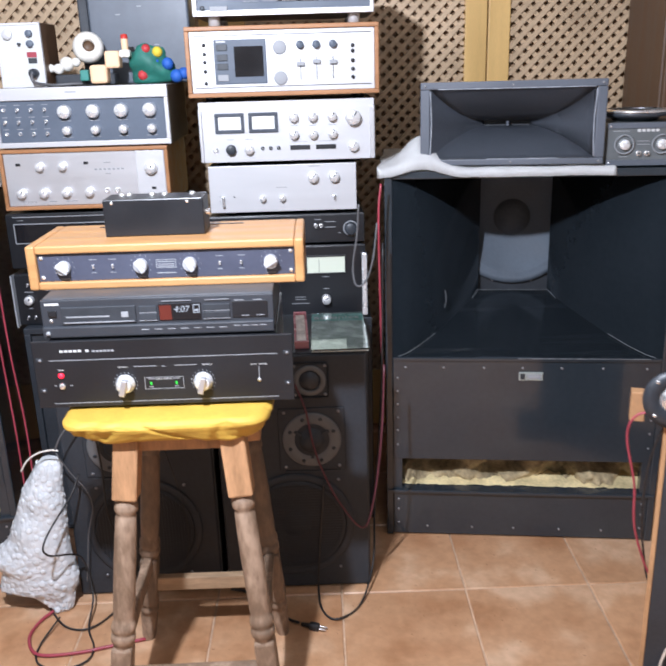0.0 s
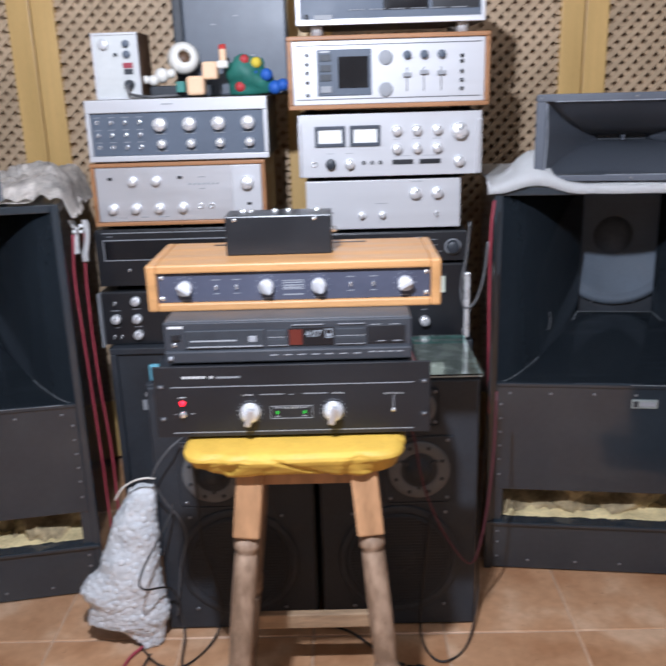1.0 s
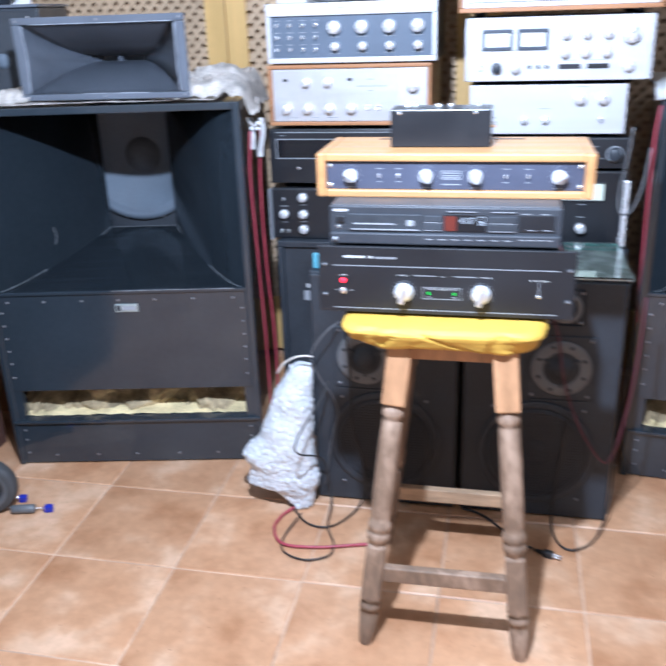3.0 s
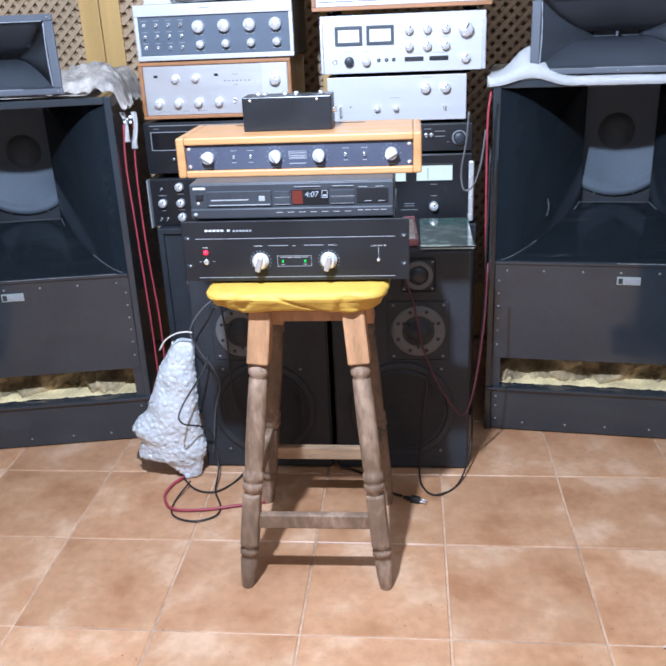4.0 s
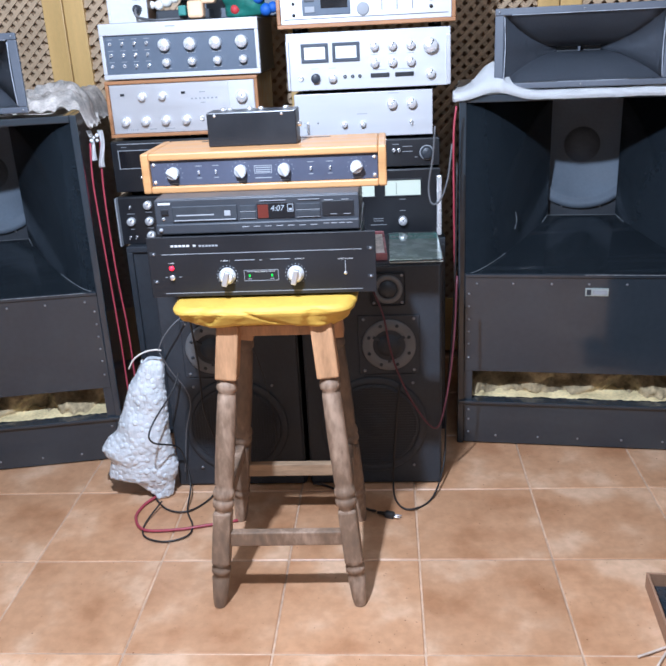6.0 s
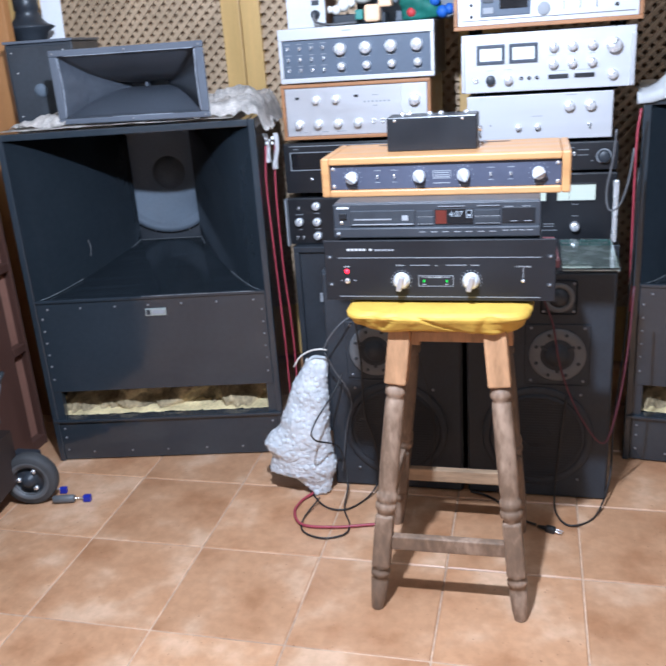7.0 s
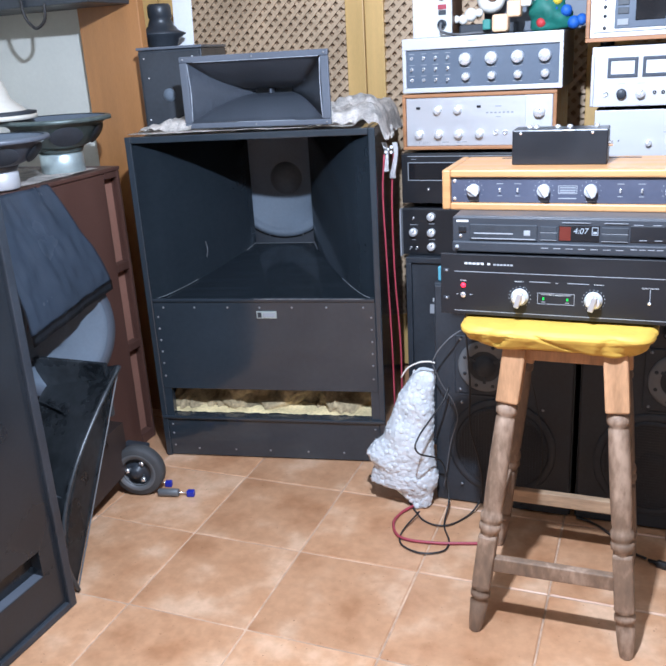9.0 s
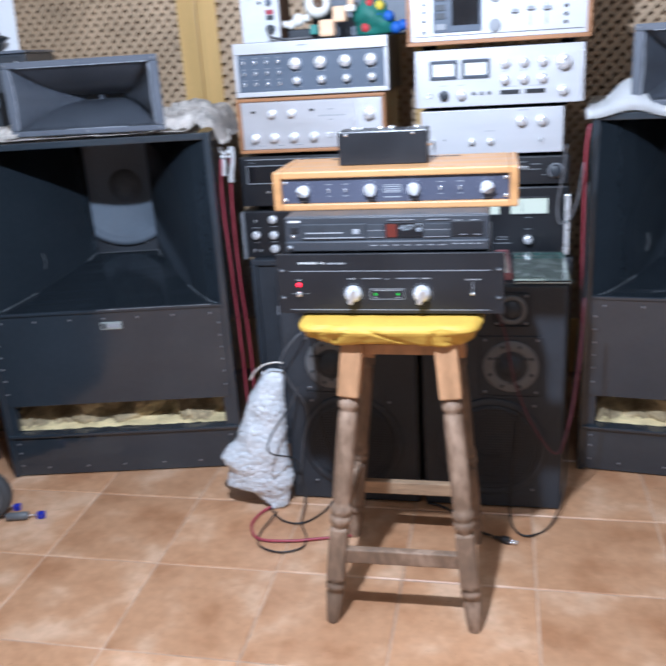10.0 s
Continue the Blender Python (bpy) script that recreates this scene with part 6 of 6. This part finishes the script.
def wooden_toy():
    c = thing("wooden_block_toy", pose(0.09, 2.68, TZ), "bare wooden block toy with a peg, lying on the stack", "toy")
    a = box(-0.008, 0.038, -0.02, 0.025, 0.004, 0.052, 0.008)
    a = box(0.033, 0.072, -0.012, 0.03, 0.042, 0.086, 0.006, a)
    part("body", a, SKIN, c)
    part("peg", lathe([(0.009, 0), (0.0095, 0.03), (0.007, 0.038), (0, 0.04)], 14, Matrix.Translation((0.086, 0.01, 0.085))), SKIN, c)
    part("peg_tip", lathe([(0.0098, 0.03), (0.0085, 0.041), (0, 0.0425)], 14, Matrix.Translation((0.086, 0.01, 0.085))), material("red_toy_paint", (0.5, 0.04, 0.03), 0.4), c)
    part("neck", box(0.07, 0.10, -0.005, 0.025, 0.068, 0.088, 0.006), TOYWHITE, c)
    part("sleeve_block", box(-0.035, -0.012, -0.015, 0.015, 0.012, 0.04, 0.004), material("teal_toy_paint", (0.05, 0.22, 0.19), 0.4), c)


wooden_toy()


def cloth_toy():
    c = thing("patchwork_toy", pose(0.235, 2.71, TZ), "dark green cloth toy with red, yellow and blue patches", "toy")
    GREEN = material("dark_green_cloth", (0.015, 0.13, 0.10), 0.6, vary=0.25, scale=25, bump=0.2)
    YEL = material("yellow_felt", (0.65, 0.5, 0.04), 0.7)
    BLU = material("blue_felt", (0.02, 0.10, 0.42), 0.6)
    RD = material("red_felt", (0.45, 0.035, 0.04), 0.6)

    def fn(u, v):
        a, b_ = 2 * math.pi * u, math.pi * (v - 0.5)
        k = math.cos(b_)
        r = 1 + 0.35 * noise.noise((math.cos(a) * 1.6 * k, math.sin(a) * 1.6 * k, math.sin(b_) * 1.6 + 5))
        return (0.062 * r * k * math.cos(a), 0.035 * r * k * math.sin(a), max(0.001, 0.045 + 0.055 * r * math.sin(b_)))
    b = grid_sheet(fn, 32, 18)
    bmesh.ops.remove_doubles(b, verts=b.verts[:], dist=0.0003)
    bmesh.ops.recalc_face_normals(b, faces=b.faces[:])
    part("body", b, GREEN, c)
    for x, z, r, mt in ((-0.005, 0.088, 0.013, RD), (0.025, 0.08, 0.014, YEL), (-0.018, 0.022, 0.014, RD), (0.05, 0.05, 0.016, BLU), (0.018, 0.055, 0.010, BLU), (0.03, 0.03, 0.007, RD)):
        part("patch", blob([(x, -0.02, z, r)], 14), mt, c)
    part("foot", blob([(0.07, -0.01, 0.018, 0.018), (0.09, -0.005, 0.024, 0.016)], 14), BLU, c, "blue end")


cloth_toy()


def dark_case():
    c = thing("dark_equipment_case", pose(0.035, 2.80, TZ, 0, 0, 0), "scuffed dark blue-grey equipment case standing on the stack", "case")
    DC = material("scuffed_blue_grey", (0.10, 0.115, 0.14), 0.4, vary=0.2, scale=4, fine=30, bump=0.05)
    part("body", box(0.025, 0.30, 0, 0.12, 0, 0.45, 0.006), DC, c)
    part("edge", box(0, 0.026, -0.006, 0.125, 0, 0.45, 0.004), BLACK, c)
    for x, z in ((0.1, 0.18), (0.16, 0.2), (0.2, 0.1), (0.24, 0.24)):
        part("scuff", box(x, x + 0.012, -0.0006, 0.0004, z, z + 0.003), GREYPRINT, c)


dark_case()

# ---- tweeter on an open box ----
def test_baffle():
    c = thing("black_test_board", pose(1.300, 1.735, 0, 0, 0, -26), "upright black board with bare plywood edge in a tray", "board")
    PLY = material("plywood_edge", (0.45, 0.25, 0.12), 0.6, vary=0.2, scale=8)
    part("edge_strip", box(-0.009, 0.0, -0.002, 0.018, 0.0, 0.745, 0.001), PLY, c, "bare plywood edge")
    part("panel", box(0, 0.33, 0, 0.016, 0.0, 0.745, 0.001), BLACK, c)


def open_tray():
    c = thing("open_tray", pose(1.210, 1.600, 0, 0, 0, -4), "shallow open plywood tray with black inside on the tiles", "tray")
    PLY = material("tray_plywood", (0.30, 0.17, 0.10), 0.6, vary=0.25, scale=8)
    part("tray_floor", box(0.006, 0.29, 0.006, 0.19, 0.001, 0.006), BLACKGLOSS, c, "black tray floor")
    part("tray_side", box(0, 0.006, 0, 0.196, 0, 0.04, 0.001), PLY, c)
    part("tray_side", box(0.29, 0.296, 0, 0.196, 0, 0.04, 0.001), PLY, c)
    part("tray_side", box(0.006, 0.29, 0, 0.006, 0, 0.04, 0.001), PLY, c)
    part("tray_side", box(0.006, 0.29, 0.19, 0.196, 0, 0.04, 0.001), PLY, c)


open_tray()


test_baffle()


def tweeter():
    c = thing("round_tweeter", pose(1.288, 1.70, 0.662, 0, 0, -18), "round black tweeter with silver dome on a wooden block", "tweeter")
    PLY = material("bare_block", (0.42, 0.23, 0.11), 0.6, vary=0.2, scale=8)
    part("block", box(0.0, 0.09, 0.03, 0.06, 0.002, 0.09, 0.002), PLY, c)
    part("block", box(-0.068, -0.042, 0.05, 0.075, 0.03, 0.088, 0.002), PLY, c)
    f = part("flange", lathe([(0, -0.02), (0.03, -0.02), (0.05, -0.004), (0.056, 0), (0.056, 0.005), (0.03, 0.007), (0.026, 0.0)], 32, Matrix.Translation((0.004, 0.02, 0.092)) @ FRONT), BLACK, c)
    part("dome", lathe([(0.028, 0.002), (0.022, 0.01), (0.01, 0.015), (0, 0.016)], 24, Matrix.Translation((0.004, 0.02, 0.092)) @ FRONT), CHROME, f, "bright silver dome")
    for k in range(4):
        a = math.pi / 4 + k * math.pi / 2
        part("screw", bolt_bm(0.004 + 0.046 * math.cos(a), 0.015, 0.092 + 0.046 * math.sin(a), 0.004), CHROME, f)


tweeter()
cable("red_wire", [(1.295, 1.73, 0.725), (1.245, 1.745, 0.715), (1.230, 1.75, 0.67), (1.252, 1.75, 0.57), (1.260, 1.75, 0.48), (1.285, 1.75, 0.40), (1.315, 1.745, 0.33), (1.320, 1.74, 0.26), (1.320, 1.73, 0.05)], 0.0024, RED, "red wire hanging from the tweeter")
cable("black_wire", [(1.300, 1.74, 0.71), (1.280, 1.755, 0.62), (1.275, 1.755, 0.5), (1.292, 1.755, 0.38), (1.313, 1.75, 0.29), (1.314, 1.74, 0.05)], 0.0022, BLACKRUBBER, "black wire hanging from the tweeter")
TANWIRE = material("tan_wire", (0.58, 0.47, 0.38), 0.5, vary=0.3, scale=20)
cable("tan_wire", [(1.40, 1.74, 0.34), (1.35, 1.70, 0.24), (1.31, 1.67, 0.12), (1.25, 1.625, 0.06), (1.221, 1.594, 0.012), (1.197, 1.585, 0.005), (1.141, 1.562, 0.004)], 0.0028, TANWIRE, "pale twisted wires hanging on the open box")
cable("tan_wire", [(1.42, 1.735, 0.33), (1.34, 1.72, 0.22), (1.30, 1.68, 0.14), (1.26, 1.63, 0.065), (1.222, 1.59, 0.014), (1.201, 1.572, 0.005), (1.172, 1.534, 0.004)], 0.0028, TANWIRE, "pale twisted wires hanging on the open box")

# ---- dark wardrobe beyond the right cabinet ----
wd = thing("dark_wardrobe", pose(1.70, 2.88, 0), "tall dark brown wardrobe standing before the closet doors", "wardrobe")
part("body", box(0, 1.0, 0.022, 0.32, 0.06, 2.15, 0.006), DARKWOOD, wd)
part("plinth", box(0.02, 0.98, 0.04, 0.31, 0, 0.06), DARKWOOD, wd)
part("door", box(0.004, 0.497, 0, 0.021, 0.07, 2.14, 0.004), DARKWOOD, wd)
part("door", box(0.503, 0.996, 0, 0.021, 0.07, 2.14, 0.004), DARKWOOD, wd)

# ---- cables ----
cable("red_cable", [(-0.20, 2.50, 0.985), (-0.207, 2.495, 0.87), (-0.200, 2.49, 0.66), (-0.186, 2.47, 0.40), (-0.178, 2.45, 0.25), (-0.16, 2.4, 0.02)], 0.003, RED, "red speaker cable hanging beside the bass cabinet")
cable("red_cable", [(-0.177, 2.52, 0.985), (-0.184, 2.51, 0.85), (-0.179, 2.50, 0.62), (-0.165, 2.49, 0.42), (-0.158, 2.47, 0.27), (-0.15, 2.43, 0.02)], 0.003, RED, "red speaker cable hanging beside the bass cabinet")


def tape_strip(name, x, lean, z0, z1, label):
    def fn(u, v):
        z = z1 + (z0 - z1) * v
        return (x + lean * v + (u - 0.5) * 0.017 + 0.004 * math.sin(v * 5), 2.508 + 0.006 * math.sin(u * 3.1 + v * 4) + 0.004 * noise.noise((u * 3, z * 40, x * 50)), z)
    return solid(name, thicken(grid_sheet(fn, 6, 24), 0.0008), WHITECLOTH, Matrix(), label, "tape")


tape_strip("white_tape", -0.203, 0.010, 0.935, 1.02, "limp white tape hanging with the red cables")
tape_strip("white_tape", -0.170, -0.004, 0.915, 1.02, "limp white tape hanging with the red cables")
solid("white_tape_knot", blob([(0, 0, 0, 0.006), (0.016, 0, 0.010, 0.009), (-0.016, 0, 0.010, 0.009), (0.014, 0, -0.014, 0.008), (-0.014, 0, -0.014, 0.008)], 10), WHITECLOTH, pose(-0.188, 2.503, 1.0) @ Matrix.Scale(0.6, 4), "white cloth tape tying the red cables", "tape")
cable("red_cable", [(0.832, 2.44, 1.05), (0.825, 2.435, 0.98), (0.826, 2.44, 0.82), (0.830, 2.44, 0.62), (0.835, 2.45, 0.5)], 0.003, RED, "red speaker cable hanging beside the bass cabinet")
cable("grey_cable", [(0.775, 2.44, 1.0), (0.77, 2.45, 0.92), (0.758, 2.45, 0.84), (0.765, 2.44, 0.79), (0.79, 2.44, 0.80), (0.81, 2.44, 0.86), (0.822, 2.45, 0.95)], 0.0028, GREYCABLE, "grey cable looping beside the amplifier stack")
cable("black_cable", [(0.835, 2.44, 0.9), (0.83, 2.43, 0.6), (0.82, 2.41, 0.4), (0.80, 2.36, 0.2), (0.79, 2.29, 0.06), (0.75, 2.18, 0.006), (0.69, 2.12, 0.006), (0.652, 2.15, 0.006), (0.64, 2.235, 0.02), (0.652, 2.24, 0.2), (0.664, 2.24, 0.33)], 0.0028, BLACKRUBBER, "black cable looping from the stack to the floor")
cable("maroon_cable", [(0.60, 2.245, 0.60), (0.624, 2.24, 0.533), (0.64, 2.238, 0.44), (0.662, 2.238, 0.362), (0.705, 2.238, 0.265), (0.763, 2.238, 0.194), (0.794, 2.25, 0.285), (0.815, 2.27, 0.45), (0.825, 2.30, 0.62)], 0.0028, material("maroon_rubber", (0.10, 0.025, 0.035), 0.45), "maroon cable hanging in front of the tower")
PLUGX, PLUGY = 0.628, 2.09


def plug():
    c = thing("mains_plug", pose(PLUGX, PLUGY, 0.0, 0, 0, -20), "black mains plug lying on the tiles", "plug")
    part("body", box(-0.014, 0.014, -0.009, 0.009, 0.0, 0.018, 0.005), BLACKRUBBER, c)
    for y in (-0.005, 0.005):
        part("pin", lathe([(0.0022, 0), (0.0022, 0.018), (0, 0.019)], 8, Matrix.Translation((0.014, y, 0.009)) @ pose(0, 0, 0, 0, 90, 0)), CHROME, c)
    part("strain_relief", lathe([(0.006, 0), (0.004, 0.022), (0, 0.022)], 10, Matrix.Translation((-0.013, 0, 0.009)) @ pose(0, 0, 0, 0, -90, 0)), BLACKRUBBER, c)


plug()
cable("mains_cable", [(0.59, 2.105, 0.011), (0.565, 2.125, 0.006), (0.53, 2.16, 0.006), (0.48, 2.22, 0.006), (0.44, 2.25, 0.006), (0.405, 2.255, 0.01)], 0.0035, BLACKRUBBER, "black mains cable on the tiles")
cable("red_cable", [(-0.05, 2.19, 0.01), (-0.075, 2.15, 0.006), (-0.08, 2.09, 0.006), (-0.04, 2.03, 0.006), (0.05, 2.03, 0.006), (0.13, 2.05, 0.006), (0.212, 2.073, 0.006)], 0.0042, RED, "thick red cable on the tiles under the stool")
cable("black_cable", [(-0.02, 2.15, 0.02), (-0.045, 2.06, 0.006), (-0.03, 2.0, 0.006), (0.03, 1.975, 0.006), (0.085, 2.0, 0.006), (0.09, 2.05, 0.006), (0.06, 2.12, 0.01), (0.055, 2.2, 0.05), (0.03, 2.22, 0.15), (-0.005, 2.10, 0.235), (-0.005, 2.10, 0.28), (0.035, 2.2, 0.34), (0.05, 2.235, 0.38)], 0.0025, BLACKRUBBER, "black cable looped over the bubble wrap")
cable("white_cable", [(-0.078, 2.2, 0.41), (-0.058, 2.2, 0.44), (-0.028, 2.2, 0.459), (0.002, 2.2, 0.465), (0.02, 2.2, 0.463)], 0.0024, WHITECABLE, "white cable over the bubble wrap")
cable("grey_cable", [(0.01, 2.2, 0.46), (0.03, 2.2, 0.50), (0.06, 2.21, 0.535), (0.085, 2.235, 0.55)], 0.002, GREYCABLE, "thin grey cable beside the tower")

cable("black_cable", [(0.259, 2.236, 0.475), (0.286, 2.236, 0.370), (0.305, 2.236, 0.268), (0.308, 2.236, 0.162), (0.284, 2.236, 0.077), (0.254, 2.236, 0.032)], 0.0016, BLACKRUBBER, "thin black lead hanging between the towers")
cable("black_cable", [(0.096, 2.236, 0.559), (0.108, 2.236, 0.409), (0.109, 2.236, 0.265), (0.132, 2.236, 0.172), (0.145, 2.236, 0.090), (0.137, 2.236, 0.030), (0.111, 2.185, 0.006), (0.063, 2.121, 0.006), (-0.002, 2.131, 0.006), (-0.071, 2.217, 0.006)], 0.0026, BLACKRUBBER, "black cable hanging down the tower and looping on the tiles")
cable("grey_cable", [(0.014, 2.200, 0.456), (0.033, 2.225, 0.389), (0.062, 2.236, 0.334), (0.073, 2.236, 0.282), (0.053, 2.236, 0.206), (0.039, 2.236, 0.107), (0.032, 2.236, 0.064)], 0.0017, GREYCABLE, "thin grey lead hanging down the tower")


solid("blue_cable_clip", box(-0.012, 0.012, -0.008, 0.008, 0.0, 0.04, 0.004), material("light_blue_plastic", (0.12, 0.35, 0.45), 0.4), pose(0.02, 2.30, TH + 0.001), "light blue plastic clip on the tower", "clip")
solid("brass_terminal", blob([(0, 0, 0.012, 0.012), (0.012, 0, 0.014, 0.01)], 12), material("brass", (0.55, 0.34, 0.1), 0.35, 0.8), pose(0.04, 2.30, TH + 0.001), "brass terminal on the tower", "terminal")

# ---- floor tiles ----
S_TILE, X0_TILE, Y0_TILE = 0.33, 0.0415, 1.901
g = 0.0042
tile_me = None
rng = random.Random(5)
i0, i1 = int((XL - X0_TILE) / S_TILE) - 1, int((XR - X0_TILE) / S_TILE) + 1
j0, j1 = int((YB - Y0_TILE) / S_TILE) - 1, int((YN - Y0_TILE) / S_TILE) + 1
for i in range(i0, i1):
    for j in range(j0, j1):
        if tile_me is None:
            o = part("tile", box(g / 2, S_TILE - g / 2, g / 2, S_TILE - g / 2, -0.012, 0.0, 0.0025, seg=1), TILE, floor)
            tile_me = o.data
        else:
            o = new("tile", tile_me)
            o.parent = floor
        o.location = (X0_TILE + i * S_TILE, Y0_TILE + j * S_TILE, rng.uniform(-0.0006, 0.0))
